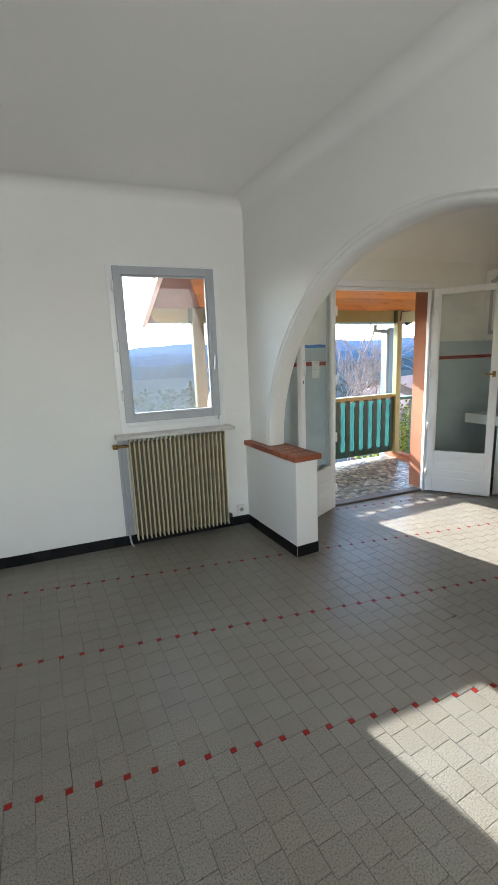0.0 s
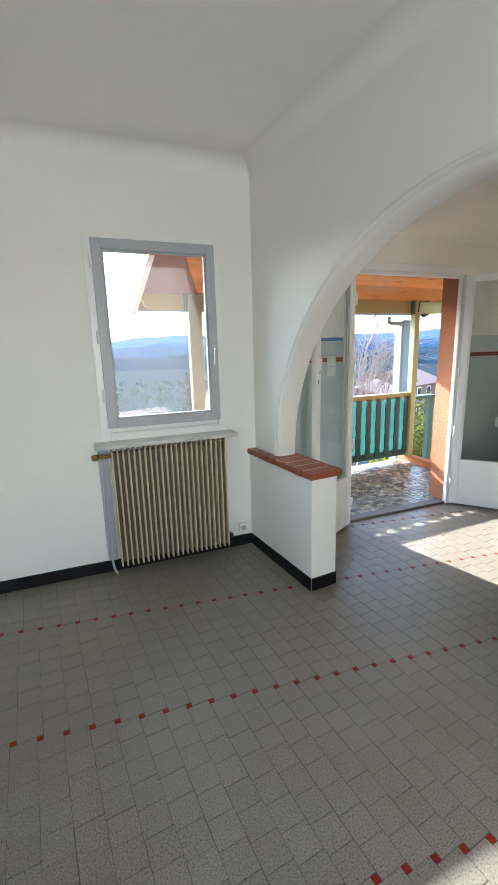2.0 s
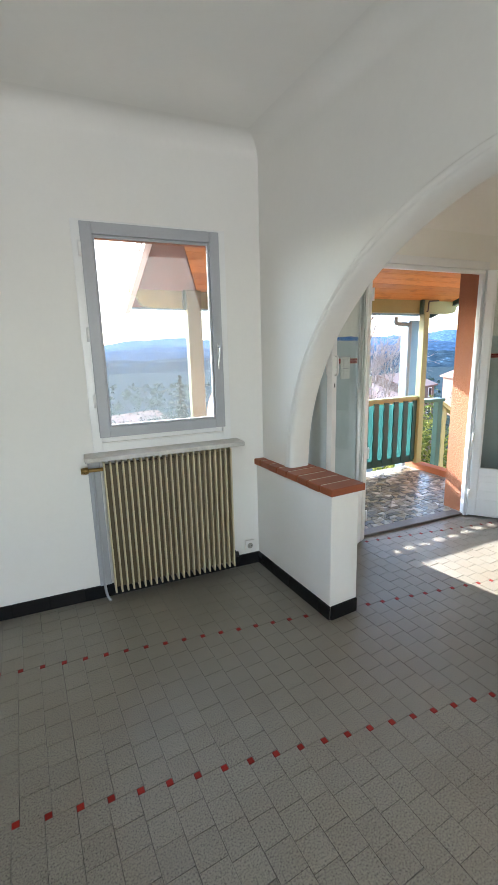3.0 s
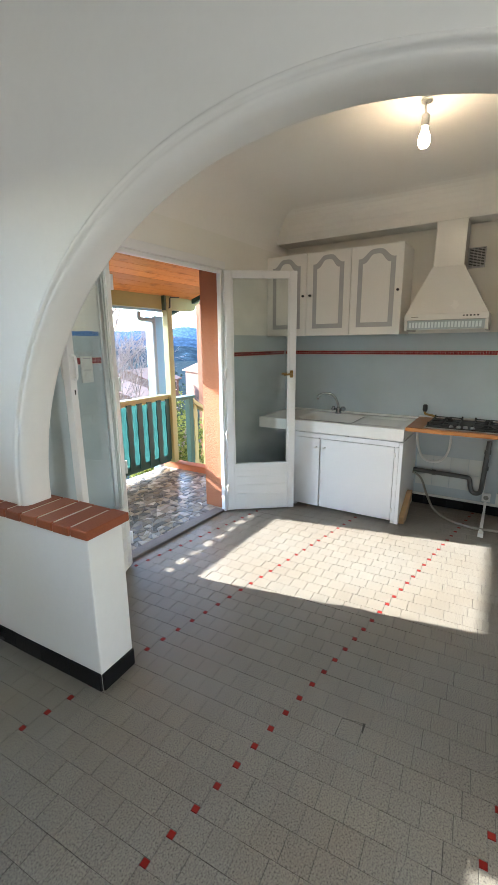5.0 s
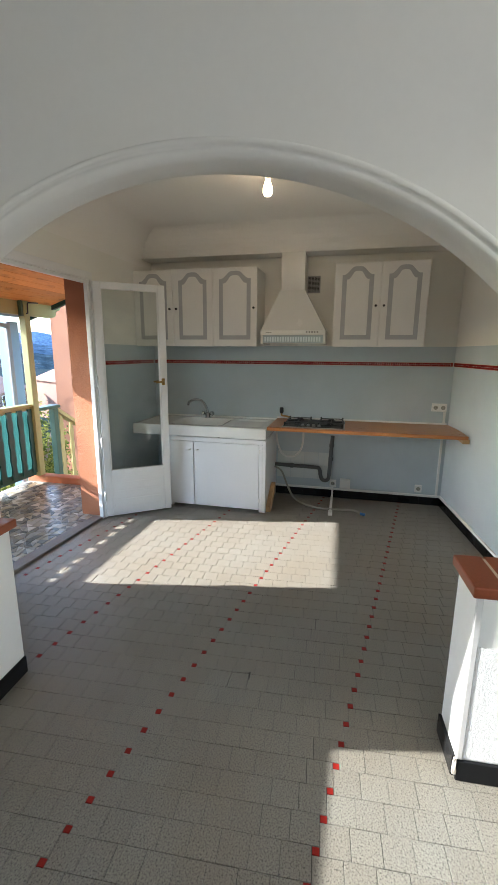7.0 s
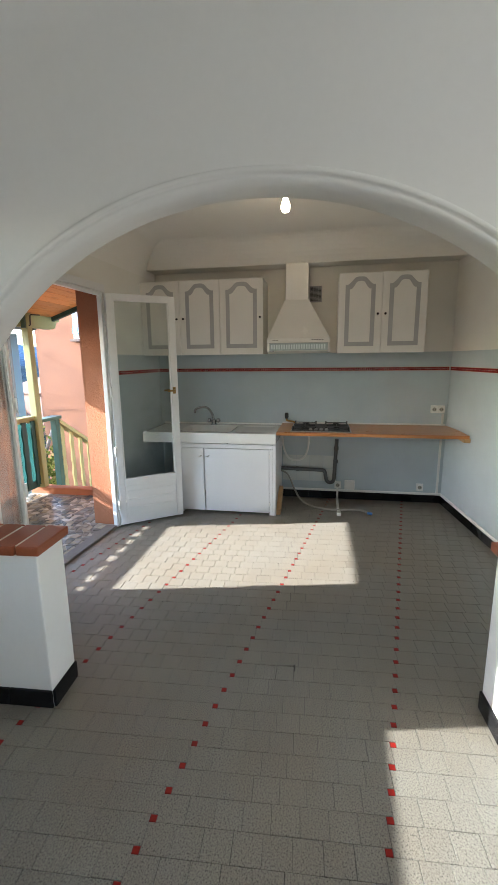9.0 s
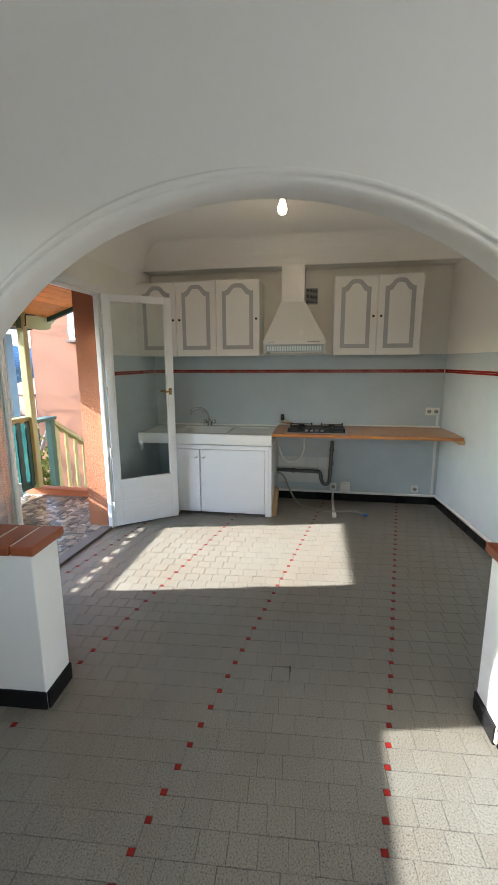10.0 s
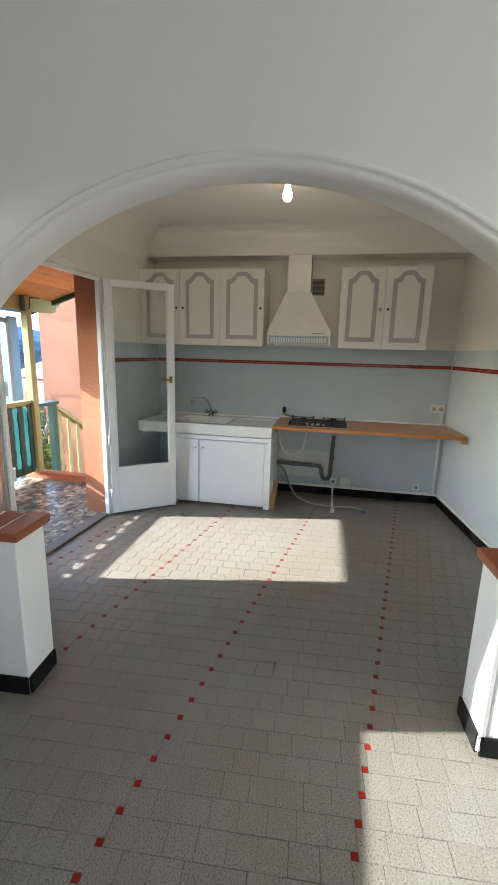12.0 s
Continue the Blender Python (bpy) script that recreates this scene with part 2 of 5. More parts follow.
BRANCH = surface("pale_branch_bark", (0.20, 0.155, 0.135), 0.8, 0.2, 12, 80, 0.3)
BARK = surface("grey_bark", (0.22, 0.17, 0.14), 0.9, 0.25, 12, 80, 0.5)


# ---- mesh helpers ----
def box(bm, x0, x1, y0, y1, z0, z1, r=0.0):
    vs = [bm.verts.new((x, y, z)) for x in (x0, x1) for y in (y0, y1) for z in (z0, z1)]
    fs = [bm.faces.new([vs[i] for i in q]) for q in ((0, 1, 3, 2), (4, 6, 7, 5), (0, 4, 5, 1), (2, 3, 7, 6), (0, 2, 6, 4), (1, 5, 7, 3))]
    if r:
        bmesh.ops.bevel(bm, geom=list({e for f in fs for e in f.edges}), offset=r, segments=2, affect="EDGES", profile=0.5)
    return vs


def tube(bm, pts, r, n=10, caps=True):
    pts = [Vector(p) for p in pts]
    rings, up = [], Vector((0.31, 0.17, 0.93))
    for i, p in enumerate(pts):
        d = (pts[min(i + 1, len(pts) - 1)] - pts[max(i - 1, 0)]).normalized()
        a = d.cross(up)
        a = a.normalized() if a.length > 1e-4 else d.orthogonal().normalized()
        b = d.cross(a)
        up = a.cross(d)
        rr = r[i] if isinstance(r, (list, tuple)) else r
        rings.append([bm.verts.new(p + rr * (math.cos(2 * math.pi * k / n) * a + math.sin(2 * math.pi * k / n) * b)) for k in range(n)])
    for ra, rb in zip(rings, rings[1:]):
        for k in range(n):
            bm.faces.new((ra[k], ra[(k + 1) % n], rb[(k + 1) % n], rb[k])).smooth = True
    if caps:
        bm.faces.new(rings[0][::-1])
        bm.faces.new(rings[-1])


def bend(pts, steps=6):
    """A smooth line through the points."""
    P = [Vector(p) for p in pts]
    out = []
    for i in range(len(P) - 1):
        a, b, c, d = P[max(i - 1, 0)], P[i], P[i + 1], P[min(i + 2, len(P) - 1)]
        for k in range(steps):
            t = k / steps
            out.append(0.5 * (2 * b + (c - a) * t + (2 * a - 5 * b + 4 * c - d) * t * t + (3 * b - a - 3 * c + d) * t ** 3))
    return out + [P[-1]]


def lathe(bm, prof, at=(0, 0, 0), n=20):
    rings = [[bm.verts.new((at[0] + r * math.cos(2 * math.pi * k / n), at[1] + r * math.sin(2 * math.pi * k / n), at[2] + z)) for k in range(n)] for r, z in prof]
    for ra, rb in zip(rings, rings[1:]):
        for k in range(n):
            bm.faces.new((ra[k], ra[(k + 1) % n], rb[(k + 1) % n], rb[k])).smooth = True
    bm.faces.new(rings[0][::-1])
    bm.faces.new(rings[-1])


def prism(bm, outline, lo, hi, axis="y"):
    """An outline of (u, v) drawn out from lo to hi along an axis: x: (y, z), y: (x, z), z: (x, y)."""
    put = {"x": lambda u, v, w: (w, u, v), "y": lambda u, v, w: (u, w, v), "z": lambda u, v, w: (u, v, w)}[axis]
    a, b = ([bm.verts.new(put(u, v, w)) for u, v in outline] for w in (lo, hi))
    for k in range(len(a)):
        j = (k + 1) % len(a)
        bm.faces.new((a[k], a[j], b[j], b[k]))
    bm.faces.new(a[::-1])
    bm.faces.new(b)


def done(name, bm, mat, m=None):
    bmesh.ops.recalc_face_normals(bm, faces=bm.faces)
    me = bpy.data.meshes.new(name)
    bm.to_mesh(me)
    bm.free()
    me.materials.append(mat)
    ob = new(name, me)
    if m is not None:
        ob.matrix_world = m
    return ob


def part(name, bm, mat, parent, label=""):
    ob = done(name, bm, mat)
    ob.parent = parent
    return tagged(ob, label)


def boxpart(name, mat, parent, dims, r=0.0, label=""):
    bm = bmesh.new()
    box(bm, *dims, r)
    return part(name, bm, mat, parent, label)


def thing(name, label, category, m=None, group="", kind=""):
    ob = new(name)
    ob.empty_display_size = 0.1
    if m is not None:
        ob.matrix_world = m
    return tagged(ob, label, category, group, kind)


def structure(name, bm, mat, label, category, m=None):
    return tagged(done(name, bm, mat, m), label, category, "", "structure")


def wall_boxes(bm, x0, x1, y0, y1, z0, z1, holes):
    """A slab along x with rectangular holes (hx0, hx1, hz0, hz1) through it."""
    cuts = sorted({x0, x1, *(h[0] for h in holes), *(h[1] for h in holes)})
    for a, b in zip(cuts, cuts[1:]):
        inside = sorted((h[2], h[3]) for h in holes if h[0] < (a + b) / 2 < h[1])
        z = z0
        for lo, hi in inside:
            if lo > z:
                box(bm, a, b, y0, y1, z, lo)
            z = hi
        if z < z1:
            box(bm, a, b, y0, y1, z, z1)


# ---- plan ----
NORTH = pose(0, 3.828, 0, 0, 0, -2.42)
ARCH = pose(1.948, 1.955, 0, 0, 0, 3.5)
RIGHT = pose(5.08, 0.445, 0, 0, 0, 6.0)
L_CEIL, K_CEIL, BACK_X = 2.81, 2.75, 5.08
# Both openings are out of view, assumed for the two added lamps.
WEST_FILL_HOLE = (-0.25, 0.65, 0.85, 2.25)
SOUTH_WIN = (0.35, 0.90, 0.75, 2.30)
WIN = (0.803, 1.603, 1.02, 2.265)
DOOR = (2.717, 3.95, 0.0, 2.158)


# ---- structure ----
def build_shell():
    bm = bmesh.new()
    wall_boxes(bm, -3.0, 1.93, 0, 0.07, 0, 3.1, [WIN])
    structure("wall_north", bm, WHITE, "white painted plaster wall with a window above a radiator", "wall", NORTH)
    bm = bmesh.new()
    wall_boxes(bm, 1.93, 5.35, 0, 0.02, 0, 3.1, [DOOR])
    structure("wall_kitchen_north", bm, KPAINT, "cream and blue-grey painted kitchen wall with a glazed double door", "wall", NORTH)
    bm = bmesh.new()
    wall_boxes(bm, -3.0, 1.93, 0.07, 0.27, -3.0, 3.1, [(0.745, 1.68, 1.075, 2.24)])
    wall_boxes(bm, 1.93, 5.35, 0.02, 0.27, -3.0, 3.1, [(2.64, 3.985, -0.05, 2.19)])
    structure("facade_wall", bm, ORANGE, "rough orange rendered outer wall of the house", "wall", NORTH)
    bm = bmesh.new()
    box(bm, BACK_X, BACK_X + 0.25, 0.2, 4.2, 0, 3.1)
    structure("wall_east", bm, KPAINT, "kitchen wall, cream above and blue-grey satin paint below", "wall")
    bm = bmesh.new()
    box(bm, -3.1, 0.25, -0.22, 0, 0, 3.1)
    structure("wall_kitchen_south", bm, KPAINT, "kitchen wall, cream above and blue-grey paint below", "wall", RIGHT)
    bm = bmesh.new()
    wall_boxes(bm, -3.0, 2.3, -2.45, -2.2, 0, 3.1, [SOUTH_WIN])
    structure("wall_south", bm, WHITE, "plain white painted wall", "wall")
    bm = bmesh.new()
    wall_boxes(bm, -2.3, 4.2, 0, 0.25, 0, 3.1, [WEST_FILL_HOLE])
    bmesh.ops.transform(bm, matrix=pose(-2.75, 0, 0, 0, 0, 90), verts=bm.verts)
    structure("wall_west", bm, WHITE, "plain white painted wall", "wall")
    bm = bmesh.new()
    box(bm, -3.0, 2.06, -2.4, 4.2, L_CEIL, 3.15)
    structure("ceiling", bm, CEIL, "white painted plaster ceiling", "ceiling")
    # rounded coves where ceilings meet walls
    SOUTHK = RIGHT @ pose(0, 0, 0, 0, 0, 180)
    for name, m, lo, hi, swap, top, R, mat in (("cove_north", NORTH, -3.0, 1.99, False, L_CEIL, 0.11, WHITE), ("cove_arch", ARCH @ pose(A_FRONT, 0, 0), -3.9, 1.93, True, L_CEIL, 0.11, WHITE),
                                               ("cove_kitchen_north", NORTH, 2.1, 5.05, False, K_CEIL, 0.30, CREAMC), ("cove_kitchen_south", SOUTHK, 0.0, 3.0, False, K_CEIL, 0.30, CREAMC)):
        arc = [(-0.001, -R - 0.02)] + [(-R + R * math.sin(a) - 0.001, -R + R * math.cos(a) - 0.001) for a in [math.pi / 2 * k / 16 for k in range(16, -1, -1)]] + [(-R - 0.02, -0.001)]
        bm = bmesh.new()
        a, b = ([bm.verts.new((u, w, top - 0.0012 + v) if swap else (w, u, top + v)) for u, v in arc] for w in (lo, hi))
        for k in range(len(arc) - 1):
            bm.faces.new((a[k], a[k + 1], b[k + 1], b[k])).smooth = True
        structure(name, bm, mat, "rounded plaster cove between wall and ceiling", "cove", m)
    bm = bmesh.new()
    box(bm, 2.06, 5.3, 0.0, 4.2, K_CEIL, 3.0)
    structure("ceiling_kitchen", bm, CREAMC, "cream painted kitchen ceiling", "ceiling")
    # boxed-in beam over the wall cabinets
    bm = bmesh.new()
    prof = [(BACK_X, 2.505), (4.866, 2.505), (4.86, 2.511), (4.86, 2.53)] + [(4.86 - 0.22 * (1 - math.cos(a)), 2.53 + 0.22 * math.sin(a)) for a in [math.pi / 2 * k / 8 for k in range(1, 9)]] + [(BACK_X, K_CEIL)]
    prism(bm, prof, 0.3, 3.75, "y")
    structure("bulkhead", bm, CREAMC, "cream painted bulkhead above the wall cabinets", "bulkhead")
    bm = bmesh.new()
    box(bm, -3.0, 2.5, -2.4, 3.96, -0.12, -0.004)
    box(bm, 2.5, 5.3, -2.4, 3.72, -0.12, -0.004)
    structure("floor", bm, GROUT, "grey speckled granite tile floor with red inset squares", "floor")


A_MID, A_SPAN, A_RISE, SPRING, W_THICK, A_FRONT = 0.028, 1.412, 1.368, 0.80, 0.195, 0.05


def build_arch():
    """Arch wall: an elliptical opening over two low stub walls, with a beaded rim."""
    bm = bmesh.new()
    N = 84
    prof = ((0.062, 0.0), (0.058, -0.008), (0.048, -0.011), (0.039, -0.007), (0.035, 0.003), (0.028, -0.004), (0.016, 0.001), (0.005, 0.014), (0.0, 0.032), (0.0, W_THICK - A_FRONT - 0.02), (0.006, W_THICK - A_FRONT - 0.006), (0.02, W_THICK - A_FRONT))
    rows = []
    for i in range(N + 1):
        a = math.pi * i / N
        y, z = A_MID + A_SPAN * math.cos(a), SPRING + A_RISE * math.sin(a)
        nv = Vector((math.cos(a) / A_SPAN, math.sin(a) / A_RISE)).normalized()
        row = [bm.verts.new((x + A_FRONT, y + nv[0] * o, z + nv[1] * o)) for o, x in prof]
        top = [bm.verts.new((x, row[k].co.y, 3.1)) for k, x in ((0, A_FRONT), (-1, W_THICK))]
        rows.append((row, top))
    for (ra, ta), (rb, tb) in zip(rows, rows[1:]):
        for k in range(len(prof) - 1):
            bm.faces.new((ra[k], ra[k + 1], rb[k + 1], rb[k])).smooth = True
        bm.faces.new((ra[0], rb[0], tb[0], ta[0]))
        bm.faces.new((ra[-1], ta[1], tb[1], rb[-1]))
    box(bm, A_FRONT, W_THICK, A_MID + A_SPAN + 0.061, 1.90, 0.0, 3.1)
    box(bm, A_FRONT, W_THICK, -4.3, A_MID - A_SPAN - 0.061, 0.0, 3.1)
    structure("wall_arch", bm, WHITE, "white plaster wall with a wide elliptical arch and beaded rim", "wall", ARCH)
    for name, lo, hi, mat in (("stub_wall_left", 0.975, 1.82, WHITE), ("stub_wall_right", -1.9, -0.975, WHITE)):
        bm = bmesh.new()
        box(bm, -0.002, W_THICK + 0.002, lo, hi, 0.0, 0.757, 0.006)
        structure(name, bm, mat, "low white stub wall under the arch with a terracotta cap", "wall", ARCH)
    bm = bmesh.new()
    edge = [(-0.995 - 0.2 * k, 0.565 - 0.018 * math.sin(1.1 * k) - 0.012 * min(k, 3)) for k in range(17)]
    prism(bm, [(-0.995, 0.09)] + edge + [(-4.195, 0.09)], -0.008, -0.003, "x")
    structure("render_patch", bm, ROUGHC, "crinkled white render on the lower stub wall", "wall", ARCH)
    bm = bmesh.new()
    box(bm, -0.010, 0.004, -0.994, -0.9735, 0.09, 0.755, 0.002)
    structure("corner_bead", bm, SILLW, "pale grey corner bead of the stub wall", "trim", ARCH)


def build_caps():
    """Terracotta cap bricks laid across the stub walls."""
    for sgn in (1, -1):
        cap = thing("brick_cap", "glazed terracotta brick cap with pale joints on the stub wall", "brick cap", ARCH, "brick caps")
        bm = bmesh.new()
        lo, hi = sorted((sgn * 0.972, sgn * 1.76))
        box(bm, -0.006, W_THICK + 0.008, lo, hi, 0.755, 0.7985)
        part("mortar_bed", bm, MORTAR, cap, "pale mortar joints")
        bm = bmesh.new()
        box(bm, -0.022, W_THICK + 0.028, 0.0, 0.103, 0.758, 0.800, 0.006)
        first = part("brick", bm, BRICK, cap)
        me = first.data
        for k in range(8):
            y = sgn * (0.955 + 0.110 * k)
            ob = first if k == 0 else new("brick", me)
            ob.parent = cap
            ob.location = (random.uniform(-0.003, 0.003), y if sgn > 0 else y - 0.103, random.uniform(-0.001, 0.001))
            ob.rotation_euler = (0, 0, random.uniform(-0.012, 0.012))


def skirting(name, x0, x1, m, flip=1, h=0.088, step=0.20, label="glossy black tile skirting"):
    """Black skirting tiles along local x, standing out to local -y."""
    base = thing(name, label, "skirting", m, "", "structure")
    n = max(1, round((x1 - x0) / step))
    w = (x1 - x0) / n
    boxpart("joint_bed", BLACKT, base, (x0, x1, min(0, -0.009 * flip), max(0, -0.009 * flip), 0.002, h - 0.003))
    bm = bmesh.new()
    box(bm, 0.001, w - 0.002, -0.012 * flip, 0, 0.002, h, 0.002)
    first = part("tile", bm, BLACKT, base)
    for k in range(n):
        ob = first if k == 0 else new("tile", first.data)
        ob.parent = base
        ob.location = (x0 + k * w, random.uniform(-0.0008, 0.0008), random.uniform(-0.001, 0.001))


build_shell()
build_arch()
build_caps()
skirting("skirting_north", -2.7, 0.0, NORTH)
skirting("skirting_north_b", 0.0, 1.86, NORTH)
skirting("skirting_stub", -1.80, -0.975, ARCH @ pose(-0.002, 0, 0, 0, 0, -90))
skirting("skirting_stub_right", 0.975, 3.9, ARCH @ pose(-0.008, 0, 0, 0, 0, -90))
skirting("skirting_stub_end", 0.0, W_THICK, ARCH @ pose(0, 0.975, 0))
skirting("skirting_stub_end_right", -W_THICK, 0.0, ARCH @ pose(0, -0.975, 0, 0, 0, 180))
skirting("skirting_east", -3.7, -0.45, pose(BACK_X, 0, 0, 0, 0, -90))
skirting("skirting_kitchen_south", 0.0, 2.95, RIGHT @ pose(0, 0, 0, 0, 0, 180))


# ---- window and radiator ----
def build_window():
    w = thing("window_1", "grey-framed single casement window with a white outer frame", "window", NORTH, "", "structure")
    x0, x1, z0, z1 = WIN
    def ring(name, mat, a, b, c, d, t, y0, y1, label=""):
        for dims in ((a, a + t, y0, y1, c, d), (b - t, b, y0, y1, c, d), (a + t, b - t, y0, y1, d - t, d), (a + t, b - t, y0, y1, c, c + t)):
            boxpart(name, mat, w, dims, 0.003, label)
    ring("outer_frame", TRIM, x0 - 0.045, x1 + 0.045, z0 - 0.06, z1 + 0.012, 0.055, -0.008, 0.05)
    boxpart("outer_frame", TRIM, w, (x0 + 0.01, x1 - 0.01, 0.021, 0.05, z0 - 0.005, z0 + 0.075), 0.003)
    ring("sash", GREYF, x0 + 0.0, x1 - 0.0, z0 + 0.035, z1 - 0.003, 0.062, -0.028, 0.02, "grey painted sash")
    ring("bead", GREYF, x0 + 0.0625, x1 - 0.0625, z0 + 0.0975, z1 - 0.0655, 0.012, -0.018, 0.012)
    boxpart("pane", DUSTY, w, (x0 + 0.066, x1 - 0.066, -0.006, -0.002, z0 + 0.10, z1 - 0.07))
    for z in (1.28, 1.66, 2.12):
        bm = bmesh.new()
        tube(bm, [(x0 - 0.008, -0.03, z - 0.04), (x0 - 0.008, -0.03, z + 0.04)], 0.009)
        part("hinge", bm, TRIM, w)
    for x in (x0 + 0.05, x1 - 0.05):
        boxpart("clip", GREYF, w, (x - 0.004, x + 0.004, -0.033, -0.027, z1 - 0.035, z1 - 0.012), 0.001)
    bm = bmesh.new()
    box(bm, x1 - 0.038, x1 - 0.020, -0.036, -0.027, 1.53, 1.60, 0.003)
    handle = part("handle_plate", bm, STEEL, w)
    bm = bmesh.new()
    tube(bm, bend([(x1 - 0.029, -0.033, 1.575), (x1 - 0.029, -0.062, 1.575), (x1 - 0.032, -0.068, 1.56), (x1 - 0.046, -0.068, 1.44)], 4), 0.0055)
    part("handle", bm, STEEL, handle)
    # Block added in the shape of the curved sun patch on the outer reveal.
    bm = bmesh.new()
    prism(bm, [(1.66, 1.076), (1.66, 1.30)] + [(1.66 - 0.10 * math.sin(a), 1.08 + 0.22 * math.cos(a)) for a in [math.pi / 2 * k / 8 for k in range(1, 9)]], 0.12, 0.25, "y")
    part("sunlit_reveal_block", bm, ORANGE, w, "orange block shaped as the sunlit patch on the reveal")
    boxpart("outer_sill", STONEJ, w, (x0 - 0.05, x1 + 0.05, 0.075, 0.33, 1.03, 1.075), 0.004)


def build_radiator():
    sh = thing("marble_shelf", "worn pale marble shelf fixed above the radiator", "shelf", NORTH)
    bm = bmesh.new()
    box(bm, 0.70, 1.69, -0.155, 0.0, 0.938, 0.966, 0.005)
    part("slab", bm, MARBLE, sh)
    r = thing("radiator", "cream cast-iron column radiator with narrow vertical fins", "radiator", NORTH)
    n, x0, x1 = 22, 0.805, 1.60
    step = (x1 - x0) / n
    # Core coloured dark so the gaps between the cream fins read deep.
    boxpart("core", RADD, r, (x0 + 0.006, x1 - 0.006, -0.090, -0.045, 0.10, 0.90), 0.004, "core panel coloured dark to deepen the gaps")
    bm = bmesh.new()
    box(bm, 0, 0.0105, -0.128, -0.040, 0.078, 0.926, 0.004)
    fin = part("fin", bm, RADC, r)
    for k in range(n + 1):
        ob = fin if k == 0 else new("fin", fin.data)
        ob.parent, ob.location = r, (x0 + k * step - 0.006, 0, random.uniform(-0.001, 0.001))
    bm = bmesh.new()
    tube(bm, [(0.70, -0.085, 0.878), (0.81, -0.085, 0.878)], 0.012)
    valve = part("valve", bm, BRASS, r, "brass radiator valve")
    bm = bmesh.new()
    tube(bm, [(0.675, -0.085, 0.878), (0.70, -0.085, 0.878), (0.716, -0.085, 0.878)], [0.017, 0.022, 0.02], 12)
    part("valve_knob", bm, BRASS, valve)
    bm = bmesh.new()
    tube(bm, bend([(0.742, -0.085, 0.87), (0.742, -0.06, 0.80), (0.742, -0.045, 0.7), (0.742, -0.043, 0.4), (0.742, -0.043, 0.12), (0.752, -0.055, 0.03), (0.77, -0.06, 0.0)]), 0.008)
    part("pipe", bm, GREYF, r)
    # Grey strip puts the shadow band left of the radiator in as colour.
    boxpart("shadow_strip", GREYF, r, (0.715, 0.785, -0.018, 0.0, 0.09, 0.935), 0.003, "grey strip for the shadow band behind the pipe")
    bm = bmesh.new()
    tube(bm, bend([(1.59, -0.08, 0.14), (1.63, -0.08, 0.14), (1.64, -0.05, 0.13), (1.64, 0.0, 0.13)]), 0.011)
    ret = part("return_pipe", bm, IRON, r)
    bm = bmesh.new()
    tube(bm, [(1.61, -0.08, 0.14), (1.645, -0.08, 0.14)], 0.02, 10)
    part("return_valve", bm, IRON, ret)
    for z in (0.25, 0.75):
        boxpart("bracket", IRON, r, (0.86, 0.88, -0.06, 0.0, z, z + 0.02))


def socket(m, label="white plastic wall socket", double=1):
    s = thing("wall_socket", label, "socket", m, "wall sockets")
    for k in range(double):
        boxpart("plate", PLAST, s, (-0.04 + 0.07 * k, 0.03 + 0.07 * k, -0.022, 0.0, -0.04, 0.04), 0.005)
        bm = bmesh.new()
        bmesh.ops.create_cone(bm, cap_ends=True, segments=20, radius1=0.021, radius2=0.021, depth=0.003, matrix=pose(-0.005 + 0.07 * k, -0.0235, 0, 90))
        cup = part("cup", bm, HOSE, s)
        bm = bmesh.new()
        for dx in (-0.009, 0.009):
            bmesh.ops.create_cone(bm, cap_ends=True, segments=8, radius1=0.003, radius2=0.003, depth=0.003, matrix=pose(-0.005 + 0.07 * k + dx, -0.026, 0, 90))
        part("pin_holes", bm, DARK, cup)


build_window()
build_radiator()
socket(NORTH @ pose(1.765, 0, 0.155))


# ---- glazed double door ----
def door_leaf(hx, hy, angle, width, side, label):
    """A glazed leaf that hangs from its hinge edge along local +x."""
    d = thing("glazed_door_leaf", label, "door", pose(hx, hy, 0, 0, 0, angle), "glazed door leaves")
    t, z0, z1, zg = 0.019, 0.018, 2.150, 0.47
    for name, dims in (("hinge_stile", (0.0, 0.062, -t, t, z0, z1)), ("lock_stile", (width - 0.062, width, -t, t, z0, z1)), ("top_rail", (0.062, width - 0.062, -t, t, z1 - 0.06, z1)), ("mid_rail", (0.062, width - 0.062, -t, t, zg - 0.07, zg))):
        boxpart(name, TRIM, d, dims, 0.004)
    boxpart("bottom_panel", TRIM, d, (0.0625, width - 0.0625, -t + 0.005, t - 0.005, z0, zg - 0.0705), 0.002)
    for k in range(3):
        boxpart("groove_strip", TRIM, d, (0.08, width - 0.08, -t + 0.002, t - 0.002, 0.10 + 0.085 * k, 0.175 + 0.085 * k), 0.002)
    for s in (-1, 1):
        for dims in ((0.062, 0.074, zg, z1 - 0.06), (width - 0.074, width - 0.062, zg, z1 - 0.06)):
            boxpart("glazing_bead", TRIM, d, (dims[0], dims[1], min(s * 0.004, s * 0.012), max(s * 0.004, s * 0.012), dims[2], dims[3]))
    p = boxpart("pane", GLASS, d, (0.0615, width - 0.0615, -0.002, 0.002, zg - 0.001, z1 - 0.059))
    p.visible_shadow = False
    for z in (0.22, 0.74, 1.30, 1.93):
        bm = bmesh.new()
        tube(bm, [(-0.004, side * 0.024, z - 0.045), (-0.004, side * 0.024, z + 0.045)], 0.009)
        part("hinge", bm, TRIM, d)
    return d, width


